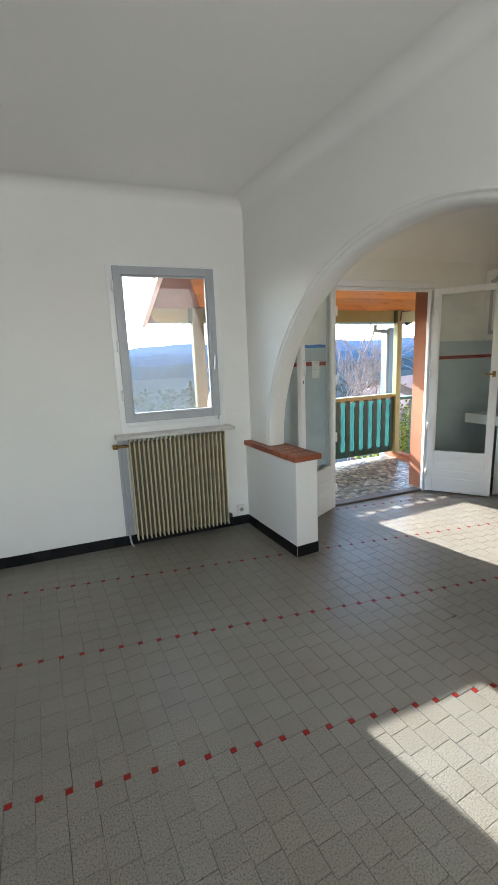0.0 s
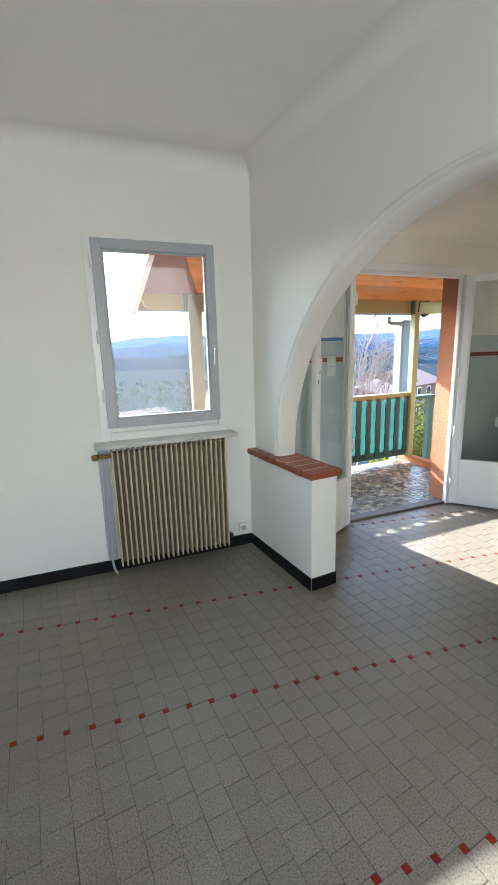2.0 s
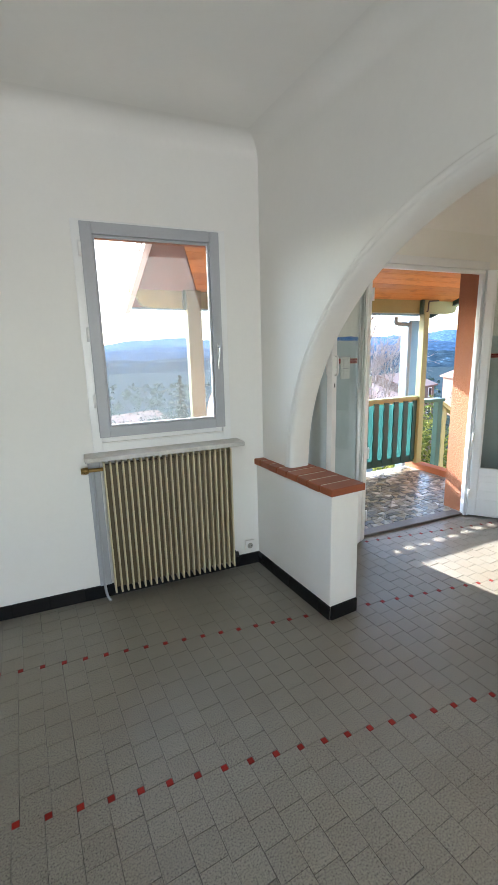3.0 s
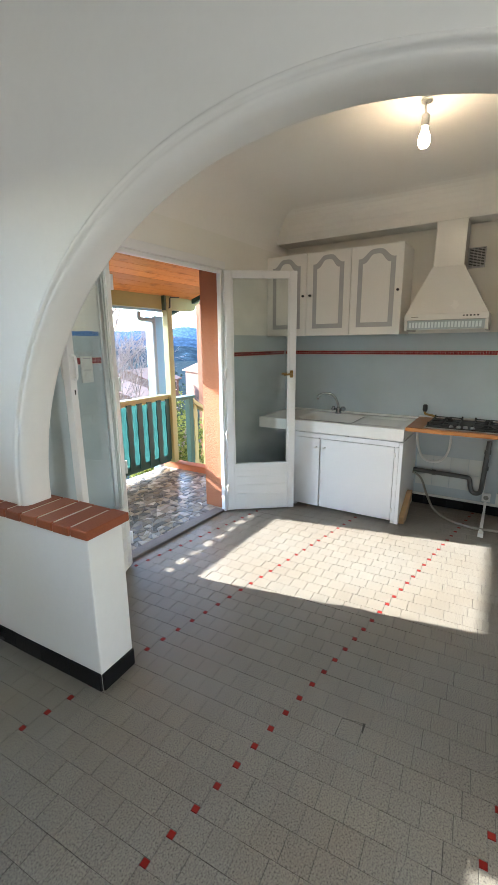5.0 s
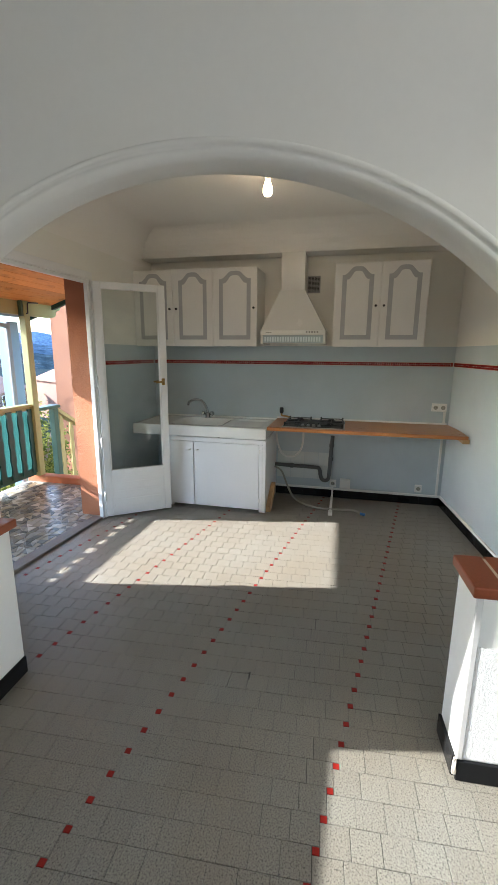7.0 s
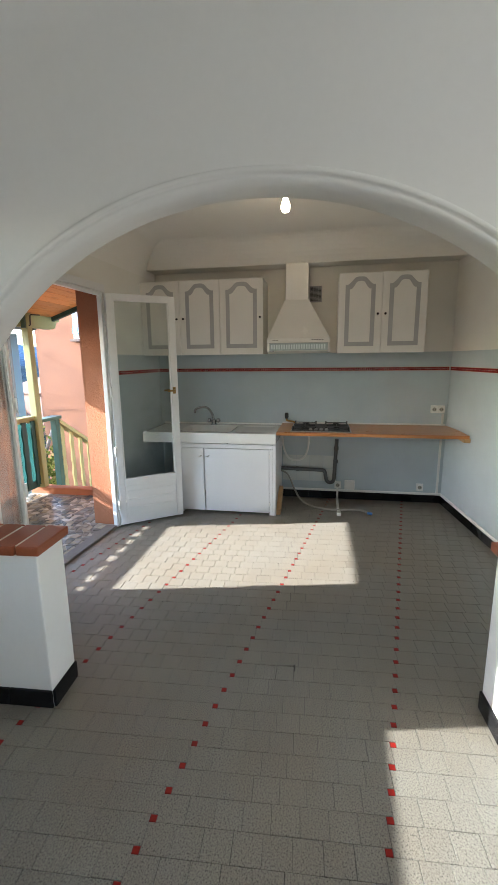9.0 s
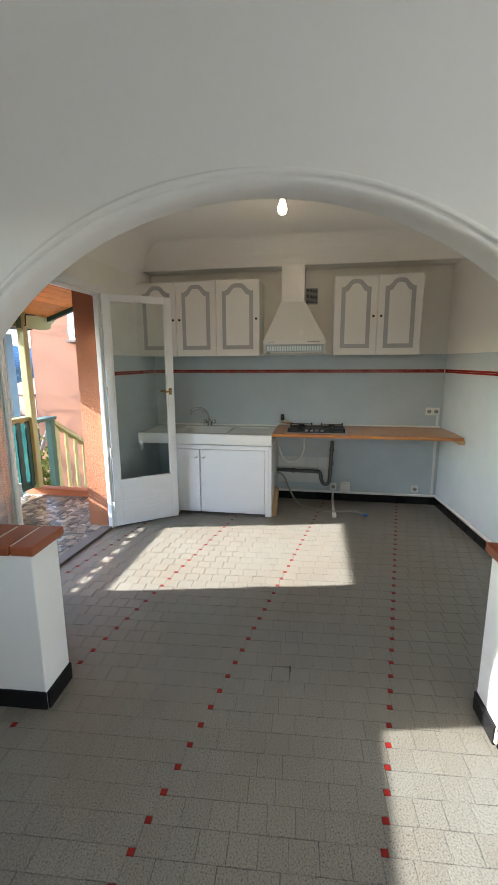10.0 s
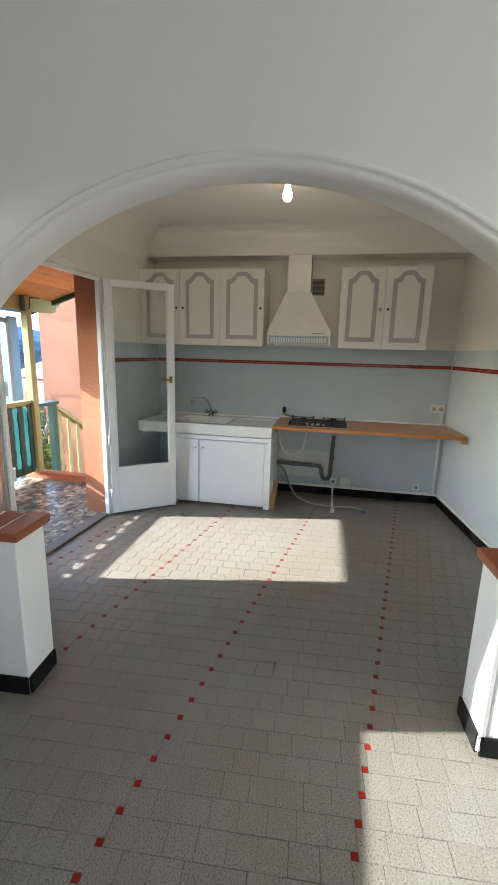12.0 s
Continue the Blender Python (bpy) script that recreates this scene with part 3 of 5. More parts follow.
leaf, wdt = door_leaf(3.945, 3.630, math.degrees(math.atan2(-0.498, 0.374)), 0.622, -1, "white glazed door leaf, opened inwards beside the sink unit")
for s in (-1, 1):
    bm = bmesh.new()
    box(bm, wdt - 0.055, wdt - 0.025, min(s * 0.0195, s * 0.026), max(s * 0.0195, s * 0.026), 1.255, 1.318, 0.004)
    pl = part("handle_plate", bm, BRASS, leaf)
    bm = bmesh.new()
    tube(bm, bend([(wdt - 0.04, s * 0.026, 1.287), (wdt - 0.04, s * 0.052, 1.287), (wdt - 0.055, s * 0.058, 1.287), (wdt - 0.115, s * 0.056, 1.283)]), 0.009)
    part("handle", bm, BRASS, pl, "brass lever handle")
door_leaf(2.748, 3.674, math.degrees(math.atan2(-0.265, -0.54)), 0.60, 1, "white glazed door leaf, folded back near the light switch")
leaf = bpy.data.objects["glazed_door_leaf.001"]
for s in (-1, 1):
    bm = bmesh.new()
    tube(bm, bend([(0.565, s * 0.018, 1.50), (0.565, s * 0.036, 1.495), (0.565, s * 0.040, 1.44), (0.565, s * 0.036, 1.385), (0.565, s * 0.018, 1.38)]), 0.006, 10)
    part("pull_handle", bm, TRIM, leaf, "white painted pull handle")
    boxpart("keyhole", DARK, leaf, (0.561, 0.571, min(s * 0.0185, s * 0.0205), max(s * 0.0185, s * 0.0205), 1.30, 1.325))


def build_door_frame():
    f = thing("door_1", "white painted frame of the double terrace door", "door frame", NORTH, "", "structure")
    x0, x1, _, z1 = DOOR
    boxpart("jamb", TRIM, f, (x0, x0 + 0.03, -0.012, 0.028, 0, z1 - 0.03), 0.004)
    boxpart("jamb", TRIM, f, (x1 - 0.03, x1, -0.012, 0.028, 0, z1 - 0.03), 0.004)
    boxpart("head", TRIM, f, (x0, x1, -0.012, 0.028, z1 - 0.03, z1), 0.004)
    boxpart("architrave", TRIM, f, (x0 - 0.03, x1 + 0.03, -0.022, -0.001, z1 + 0.001, z1 + 0.065), 0.005)
    boxpart("architrave", TRIM, f, (x0 - 0.03, x0 - 0.001, -0.022, -0.001, 0.0, z1), 0.005)
    boxpart("architrave", TRIM, f, (x1 + 0.001, x1 + 0.03, -0.022, -0.001, 0.0, z1), 0.005)
    boxpart("threshold", SILL, f, (x0 + 0.031, x1 - 0.031, -0.005, 0.10, -0.002, 0.022), 0.006, "worn grey stone threshold")


build_door_frame()
# Thin ragged blue line where the grey paint ends.
bm = bmesh.new()
edge = [(2.08 + 0.60 * k / 22, 1.634 + random.uniform(-0.003, 0.003)) for k in range(23)]
prism(bm, [(x, 1.606 + random.uniform(-0.002, 0.002)) for x, z in edge] + edge[::-1], -0.0015, 0.001, "y")
structure("blue_edge_line", bm, BLUEP, "thin blue line along the top of the grey paint", "tape", NORTH)
bm = bmesh.new()
box(bm, -0.0225, -0.012, -0.972, -0.9615, 0.03, 0.10)
bmesh.ops.subdivide_edges(bm, edges=bm.edges, cuts=3)
for v in bm.verts:
    v.co += Vector((noise.noise(v.co * 60), noise.noise(v.co * 60 + Vector((9, 0, 0))), 0)) * 0.006
structure("chipped_corner", bm, MORTAR, "chipped pale mortar at the skirting corner", "mortar", ARCH)


# ---- kitchen ----
EAST = pose(BACK_X, 0, 0, 0, 0, -90)


def cathedral(x0, x1, z0, z1, rise=0.072, n=24):
    """Outline of a panel whose top rises in a soft arch between two shoulders."""
    pts = [(x0, z0), (x1, z0)]
    for k in range(n + 1):
        u = 1 - k / n
        q = min(1.0, max(0.0, (0.5 - abs(u - 0.5) - 0.05) / 0.32))
        b = 0.82 * q * q * (3 - 2 * q) + 0.18 * max(0.0, 1 - (2 * (u - 0.5) / 0.55) ** 2)
        pts.append((x0 + (x1 - x0) * u, z1 - rise + rise * b))
    return pts


def ring_plate(bm, outer, inner, y0, y1):
    """A flat band between two outlines of the same count, from y1 (back) to y0 (front)."""
    o0, i0 = ([bm.verts.new((x, y0, z)) for x, z in p] for p in (outer, inner))
    o1, i1 = ([bm.verts.new((x, y1, z)) for x, z in p] for p in (outer, inner))
    n = len(outer)
    for k in range(n):
        j = (k + 1) % n
        bm.faces.new((o0[k], o0[j], i0[j], i0[k]))
        bm.faces.new((o0[k], o1[k], o1[j], o0[j]))
        bm.faces.new((i0[k], i0[j], i1[j], i1[k]))


def wall_cabinet(x0, x1, doors, label):
    """Wall cabinet with arched panel doors; x along the wall, knobs on the named side."""
    z0, z1, d = 1.622, 2.358, 0.39
    c = thing("wall_cabinet", label, "cabinet", EAST, "wall cabinets")
    boxpart("body", CABW, c, (x0 + 0.002, x1 - 0.002, -d + 0.021, 0.0, z0 + 0.004, z1 - 0.002), 0.002)
    w = (x1 - x0) / len(doors)
    for k, side in enumerate(doors):
        a, b = x0 + k * w + 0.002, x0 + (k + 1) * w - 0.002
        door = boxpart("door", CABW, c, (a, b, -d, -d + 0.02, z0, z1), 0.003)
        bm = bmesh.new()
        o = cathedral(a + 0.062, b - 0.062, z0 + 0.065, z1 - 0.032)
        i = cathedral(a + 0.102, b - 0.102, z0 + 0.105, z1 - 0.072)
        ring_plate(bm, o, i, -d - 0.0015, -d + 0.002)
        part("painted_moulding", bm, CABG, door, "grey painted moulding line")
        bm = bmesh.new()
        prism(bm, i, -d - 0.004, -d + 0.002, "y")
        part("raised_panel", bm, CABW, door)
        kx = b - 0.033 if side == "r" else a + 0.033
        bm = bmesh.new()
        bmesh.ops.create_cone(bm, cap_ends=True, segments=14, radius1=0.0115, radius2=0.0085, depth=0.02, matrix=pose(kx, -d - 0.010, 1.985, 90))
        part("knob", bm, IRON, door, "small dark round knob")
    return c


wall_cabinet(-3.63, -2.785, "rl", "white two-door wall cabinet with grey arched mouldings")
wall_cabinet(-2.785, -2.340, "r", "white single-door wall cabinet with a grey arched moulding")
wall_cabinet(-1.612, -0.802, "rl", "white two-door wall cabinet beside the extractor hood")


def build_hood():
    h = thing("extractor_hood", "white enamel chimney extractor hood with slotted front", "extractor hood", EAST)
    bm = bmesh.new()
    box(bm, -2.135, -1.905, -0.24, 0.0, 2.15, 2.505, 0.003)
    part("flue", bm, HOODW, h)
    bm = bmesh.new()
    a = [(-2.295, -0.405, 1.775), (-1.685, -0.405, 1.775), (-1.685, 0, 1.775), (-2.295, 0, 1.775)]
    b = [(-2.14, -0.245, 2.155), (-1.90, -0.245, 2.155), (-1.90, 0, 2.155), (-2.14, 0, 2.155)]
    va, vb = [bm.verts.new(p) for p in a], [bm.verts.new(p) for p in b]
    for k in range(4):
        bm.faces.new((va[k], va[(k + 1) % 4], vb[(k + 1) % 4], vb[k]))
    bm.faces.new(va[::-1])
    bm.faces.new(vb)
    part("canopy", bm, HOODW, h)
    rim = boxpart("rim", HOODW, h, (-2.30, -1.68, -0.415, 0.0, 1.728, 1.776), 0.004)
    bm = bmesh.new()
    for x in (-1.86, -1.835, -1.81, -1.785, -1.76):
        box(bm, x, x + 0.013, -0.418, -0.414, 1.75, 1.76)
    part("buttons", bm, DARK, rim)
    boxpart("badge", HOSE, rim, (-2.245, -2.19, -0.4165, -0.414, 1.75, 1.756))
    for x in (-2.30, -1.702):
        boxpart("cheek", HOODW, h, (x, x + 0.022, -0.40, 0.0, 1.645, 1.727), 0.003)
    boxpart("visor", HOODD, h, (-2.277, -1.703, -0.392, -0.376, 1.655, 1.726), 0.003, "pale blue translucent visor")
    bm = bmesh.new()
    for k in range(22):
        x = -2.262 + k * 0.0248
        box(bm, x, x + 0.016, -0.396, -0.391, 1.668, 1.712, 0.001)
    part("slats", bm, HOODB, h)


def build_vent():
    v = thing("wall_vent", "small square metal ventilation grille beside the flue", "vent", EAST)
    boxpart("frame", CABG, v, (-1.902, -1.772, -0.012, 0, 2.155, 2.318), 0.002)
    boxpart("backing", DARK, v, (-1.893, -1.781, -0.0135, -0.011, 2.164, 2.309))
    for k in range(12):
        boxpart("slat", CABG, v, (-1.893, -1.781, -0.018, -0.0125, 2.166 + k * 0.012, 2.1705 + k * 0.012))
    for x in (-1.862, -1.834, -1.806):
        boxpart("bar", CABG, v, (x - 0.0015, x + 0.0015, -0.0195, -0.013, 2.164, 2.309))


def build_sink():
    u = thing("sink_unit", "white melamine sink cabinet with two doors and ceramic top", "sink unit", EAST)
    x0, x1, f = -3.57, -2.185, -0.645
    left = -3.19
    for x in (left, x1 - 0.03):
        boxpart("side_panel", UNITW, u, (x, x + 0.03, f + 0.0, 0, 0.0, 0.735), 0.003)
    boxpart("back_panel", UNITW, u, (left + 0.031, x1 - 0.031, -0.05, -0.03, 0.0, 0.735))
    boxpart("bottom_panel", UNITW, u, (left + 0.031, x1 - 0.031, f + 0.03, -0.051, 0.03, 0.05))
    boxpart("top_rail", UNITW, u, (left + 0.031, x1 - 0.031, f + 0.002, f + 0.02, 0.692, 0.735), 0.002)
    for a, b, kx in ((left + 0.004, -2.927, -2.965), (-2.917, -2.252, -2.885)):
        d = boxpart("door", UNITW, u, (a, b, f - 0.002, f + 0.017, 0.025, 0.688), 0.003)
        bm = bmesh.new()
        tube(bm, bend([(kx - 0.015, f - 0.003, 0.60), (kx, f - 0.025, 0.605), (kx + 0.015, f - 0.003, 0.61)]), 0.006)
        part("handle", bm, PLAST, d)
    boxpart("filler", UNITW, u, (-2.249, x1 - 0.031, f + 0.001, f + 0.017, 0.0, 0.69), 0.002)
    for z in (0.12, 0.62):
        boxpart("hinge", PLAST, u, (-2.2515, -2.2395, f - 0.006, f + 0.0, z - 0.02, z + 0.02), 0.002)
    # ceramic top with a rounded basin and a drainer
    bm = bmesh.new()
    zt, zb = 0.845, 0.745
    nx, ny = 46, 20
    X = [x0 + (x1 - x0) * i / nx for i in range(nx + 1)]
    Y = [f - 0.01 + (0.64) * j / ny for j in range(ny + 1)]
    def depth(x, y):
        ex = max(0.0, abs(x + 2.93) - 0.20) / 0.06
        ey = max(0.0, abs(y + 0.345) - 0.15) / 0.06
        basin = max(0.0, 1 - math.hypot(ex, ey))
        dr = 0.008 if (-2.60 < x < -2.25 and -0.55 < y < -0.12) else 0.0
        return 0.16 * (3 * basin ** 2 - 2 * basin ** 3) + dr
    vs = [[bm.verts.new((x, y, zt - depth(x, y))) for y in Y] for x in X]
    for i in range(nx):
        for j in range(ny):
            bm.faces.new((vs[i][j], vs[i + 1][j], vs[i + 1][j + 1], vs[i][j + 1])).smooth = True
    low = [[bm.verts.new((x, y, zb)) for y in (Y[0], Y[-1])] for x in (X[0], X[-1])]
    bm.faces.new([vs[i][0] for i in range(nx + 1)] + [low[1][0], low[0][0]])
    bm.faces.new([vs[i][ny] for i in range(nx + 1)][::-1] + [low[0][1], low[1][1]])
    bm.faces.new([vs[0][j] for j in range(ny + 1)][::-1] + [low[0][0], low[0][1]])
    bm.faces.new([vs[nx][j] for j in range(ny + 1)] + [low[1][1], low[1][0]])
    basin = part("basin_top", bm, SINKW, u, "glossy white ceramic sink top")
    boxpart("upstand", SINKW, u, (x0, x1, -0.028, -0.001, zt - 0.002, zt + 0.018), 0.005)
    bm = bmesh.new()
    lathe(bm, ((0.035, 0.0), (0.035, 0.003), (0.02, 0.004)), (-2.93, -0.345, zt - 0.16), 18)
    part("drain", bm, STEEL, basin)
    t = thing("kitchen_tap", "chrome swan-neck mixer tap with two handles", "tap", EAST)
    tx, ty = -2.955, -0.09
    bm = bmesh.new()
    lathe(bm, ((0.034, 0.0), (0.034, 0.009), (0.026, 0.016), (0.028, 0.05), (0.016, 0.062)), (tx, ty, zt), 18)
    part("base", bm, CHROME, t)
    bm = bmesh.new()
    tube(bm, bend([(tx, ty, zt + 0.055), (tx - 0.015, ty - 0.005, zt + 0.12), (tx - 0.06, ty - 0.02, zt + 0.19), (tx - 0.13, ty - 0.05, zt + 0.205), (tx - 0.19, ty - 0.07, zt + 0.18), (tx - 0.20, ty - 0.075, zt + 0.14)]), 0.0125, 12)
    part("spout", bm, CHROME, t)
    for s in (-1, 1):
        bm = bmesh.new()
        tube(bm, [(tx + s * 0.018, ty, zt + 0.035), (tx + s * 0.04, ty - 0.005, zt + 0.045)], 0.009)
        tube(bm, [(tx + s * 0.038, ty - 0.004, zt + 0.044), (tx + s * 0.05, ty - 0.008, zt + 0.05), (tx + s * 0.068, ty - 0.012, zt + 0.058)], [0.017, 0.028, 0.021], 8)
        part("tap_handle", bm, CHROME, t)


def build_counter():
    w = thing("worktop", "orange beech laminate worktop fixed between sink and wall", "worktop", EAST)
    boxpart("board", WORKTOP, w, (-2.184, -0.405, -0.62, -0.001, 0.830, 0.862), 0.004)
    boxpart("wall_strip", PLAST, w, (-2.18, -0.46, -0.016, -0.0005, 0.863, 0.879), 0.003, "pale sealing strip along the wall")
    b = thing("worktop_bracket", "varnished wooden batten holding the worktop end", "bracket", EAST)
    boxpart("batten", PINEBLK, b, (-0.445, -0.388, -0.60, -0.06, 0.792, 0.8295), 0.004)
    h = thing("gas_hob", "black four-burner gas hob set in the worktop", "hob", EAST)
    x0, x1, y0, y1, z = -2.05, -1.455, -0.565, -0.08, 0.862
    boxpart("tray", STEEL, h, (x0, x1, y0, y1, z, z + 0.008), 0.003, "steel rim of the hob")
    boxpart("plate", IRON, h, (x0 + 0.012, x1 - 0.012, y0 + 0.012, y1 - 0.012, z + 0.0075, z + 0.013), 0.003)
    for bx in (x0 + 0.14, x1 - 0.14):
        for by in (y0 + 0.13, y1 - 0.11):
            bm = bmesh.new()
            lathe(bm, ((0.045, 0), (0.045, 0.012), (0.03, 0.014), (0.03, 0.022), (0.005, 0.024)), (bx, by, z + 0.013), 18)
            part("burner", bm, IRON, h)
    for gx0, gx1 in ((x0 + 0.025, x0 + 0.245), (x1 - 0.245, x1 - 0.025)):
        bm = bmesh.new()
        zt = z + 0.034
        for yy in (y0 + 0.04, (y0 + y1) / 2, y1 - 0.03):
            box(bm, gx0, gx1, yy - 0.005, yy + 0.005, zt - 0.008, zt)
        for xx in (gx0, (gx0 + gx1) / 2, gx1):
            box(bm, xx - 0.005, xx + 0.005, y0 + 0.04, y1 - 0.03, zt - 0.009, zt - 0.001)
        for xx in (gx0, gx1):
            for yy in (y0 + 0.045, y1 - 0.035):
                box(bm, xx - 0.007, xx + 0.007, yy - 0.007, yy + 0.007, z + 0.012, zt + 0.012)
        part("pan_support", bm, IRON, h)
    for k in range(4):
        bm = bmesh.new()
        lathe(bm, ((0.017, 0), (0.016, 0.018), (0.012, 0.021)), (x0 + 0.2 + 0.052 * k, y0 + 0.045, z + 0.013), 14)
        part("knob", bm, STEEL, h)
    g = thing("gas_tap", "brass gas tap with black knob on the wall", "gas tap", EAST)
    bm = bmesh.new()
    tube(bm, bend([(-2.13, 0.0, 0.92), (-2.13, -0.05, 0.92), (-2.12, -0.06, 0.90), (-2.06, -0.07, 0.892), (-2.03, -0.075, 0.88)]), 0.010)
    part("pipe", bm, BRASS, g)
    bm = bmesh.new()
    lathe(bm, ((0.018, 0.0), (0.022, 0.02), (0.020, 0.06), (0.012, 0.065)), (-2.13, -0.05, 0.922), 14)
    part("cap", bm, IRON, g)


def build_pipes():
    p = thing("waste_pipe", "dark grey plastic waste pipe with a trap on the wall", "pipe", EAST)
    bm = bmesh.new()
    tube(bm, bend([(-2.19, -0.06, 0.355), (-2.0, -0.06, 0.35), (-1.75, -0.06, 0.345), (-1.70, -0.06, 0.33), (-1.685, -0.06, 0.26), (-1.665, -0.06, 0.215), (-1.63, -0.06, 0.205), (-1.60, -0.06, 0.23), (-1.592, -0.06, 0.32), (-1.585, -0.06, 0.5), (-1.575, -0.06, 0.70)]), 0.021, 12)
    part("pipe", bm, PVCG, p)
    for q in ((-2.0, 0.35, 90), (-1.583, 0.45, 0), (-1.58, 0.60, 0)):
        bm = bmesh.new()
        bmesh.ops.create_cone(bm, cap_ends=True, segments=14, radius1=0.026, radius2=0.026, depth=0.035, matrix=pose(q[0], -0.06, q[1], 0, q[2], 0))
        part("coupling", bm, PVCG, p)
    g = thing("gas_hose", "white flexible gas hose hanging in a loop", "hose", EAST)
    bm = bmesh.new()
    tube(bm, bend([(-2.17, -0.10, 0.83), (-2.165, -0.10, 0.65), (-2.11, -0.11, 0.50), (-2.02, -0.12, 0.465), (-1.93, -0.12, 0.50), (-1.885, -0.11, 0.62), (-1.88, -0.11, 0.83)]), 0.011)
    part("tube", bm, PLAST, g)
    d = thing("drain_hose", "grey flexible hose running down to the floor", "hose", EAST)
    bm = bmesh.new()
    line = bend([(-2.19, -0.10, 0.34), (-2.10, -0.14, 0.30), (-2.03, -0.18, 0.16), (-1.95, -0.24, 0.05), (-1.82, -0.34, 0.016), (-1.62, -0.42, 0.015), (-1.45, -0.44, 0.03), (-1.32, -0.46, 0.04), (-1.24, -0.48, 0.011)])
    tube(bm, line, [0.0095 + 0.001 * (k % 2) for k in range(len(line))])
    hose = part("tube", bm, HOSE, d)
    bm = bmesh.new()
    tube(bm, [(-1.262, -0.476, 0.018), (-1.215, -0.488, 0.014)], 0.014)
    part("end_cap", bm, BLUEP, hose, "blue plastic end cap")
    c = thing("cable_duct", "white plastic cable ducts along the kitchen wall", "cable duct", EAST)
    boxpart("duct", PLAST, c, (-2.18, -0.44, -0.016, 0.0, 0.090, 0.112), 0.002)
    boxpart("duct", PLAST, c, (-0.50, -0.478, -0.014, 0.0, 0.113, 0.99), 0.002)
    sd = thing("cable_duct", "white plastic cable duct above the black skirting", "cable duct", RIGHT @ pose(0, 0, 0, 0, 0, 180))
    boxpart("duct", PLAST, sd, (0.03, 2.9, -0.016, 0.0, 0.090, 0.112), 0.002)
    boxpart("duct", PLAST, c, (-1.565, -0.01 - 1.53, -0.55, -0.02, 0.002, 0.022), 0.003)
    boxpart("duct", PLAST, c, (-1.57, -1.53, -0.565, -0.50, 0.002, 0.035), 0.003)
    boxpart("duct", PLAST, c, (-1.562, -1.542, -0.03, -0.012, 0.02, 0.13), 0.003)
    k = thing("wood_offcut", "raw pine offcut leaning on the sink unit", "offcut", EAST)
    bm = bmesh.new()
    prism(bm, [(-0.61, 0.0), (-0.50, 0.0), (-0.29, 0.16), (-0.29, 0.215), (-0.35, 0.215), (-0.61, 0.055)], -2.182, -2.14, "x")
    part("board", bm, PINEBLK, k)
    t = thing("splash_tiles", "old white wall tiles remaining behind the waste pipe", "wall tiles", EAST)
    for i in range(4):
        for j in range(2):
            boxpart("tile", WTILE, t, (-2.17 + i * 0.151, -2.022 + i * 0.151, -0.0045, -0.0005, 0.20 + j * 0.151, 0.348 + j * 0.151), 0.0012)
    socket(EAST @ pose(-1.545, 0, 0.165))
    j = thing("junction_box", "white square junction box above the skirting", "junction box", EAST)
    boxpart("box", PLAST, j, (-1.475, -1.365, -0.045, 0.0, 0.125, 0.225), 0.004)
    boxpart("lid", PLAST, j, (-1.472, -1.368, -0.049, -0.0455, 0.128, 0.222), 0.002)
    socket(EAST @ pose(-0.665, 0, 0.175))
    socket(EAST @ pose(-0.575, 0, 1.035), "white double wall socket above the worktop", 2)


def mosaic_band(name, m, x0, x1):
    """Two rows of small red mosaic tiles between pale joint lines, set in the wall."""
    b = thing(name, "narrow red mosaic tile band set in the painted wall", "tile band", m, "", "structure")
    boxpart("joint_bed", MORTAR, b, (x0, x1, -0.003, 0.0, 1.436, 1.480))
    bm = bmesh.new()
    n = int((x1 - x0) / 0.0215)
    for k in range(n):
        for r in range(2):
            a = x0 + k * 0.0215
            box(bm, a + 0.001, a + 0.0205, -0.0045, -0.002, 1.4405 + 0.018 * r, 1.4575 + 0.018 * r)
    tagged(part("mosaic", bm, REDB, b), kind="stuff")


build_hood()
build_vent()
build_sink()
build_counter()
build_pipes()
mosaic_band("tile_band_east", EAST, -3.62, -0.45)
mosaic_band("tile_band_south", RIGHT @ pose(0, 0, 0, 0, 0, 180), 0.005, 2.95)
mosaic_band("tile_band_north", NORTH, 2.08, 2.684)
mosaic_band("tile_band_north_b", NORTH, 3.99, 5.06)


def build_bulb():
    b = thing("bare_bulb", "bare lit bulb hanging on a short cable", "ceiling lamp", pose(3.453, 2.012, 0))
    bm = bmesh.new()
    lathe(bm, ((0.012, 2.742), (0.028, 2.743), (0.028, 2.7495)), (0, 0, 0), 16)
    part("ceiling_hook", bm, PLAST, b)
    bm = bmesh.new()
    tube(bm, bend([(0, 0, 2.745), (0.006, 0.004, 2.72), (-0.004, 0, 2.70), (0, 0, 2.675)]), 0.004, 8)
    part("cable", bm, PLAST, b)
    bm = bmesh.new()
    lathe(bm, ((0.010, 2.69), (0.019, 2.68), (0.020, 2.635), (0.018, 2.63)), (0, 0, 0), 16)
    part("holder", bm, PLAST, b)
    bm = bmesh.new()
    lathe(bm, ((0.014, 2.631), (0.016, 2.615), (0.026, 2.59), (0.030, 2.568), (0.028, 2.552), (0.019, 2.538), (0.006, 2.533)), (0, 0, 0), 20)
    part("bulb", bm, glow("lit_bulb", (1.0, 0.76, 0.50), 9.5), b, "glowing pear-shaped bulb")


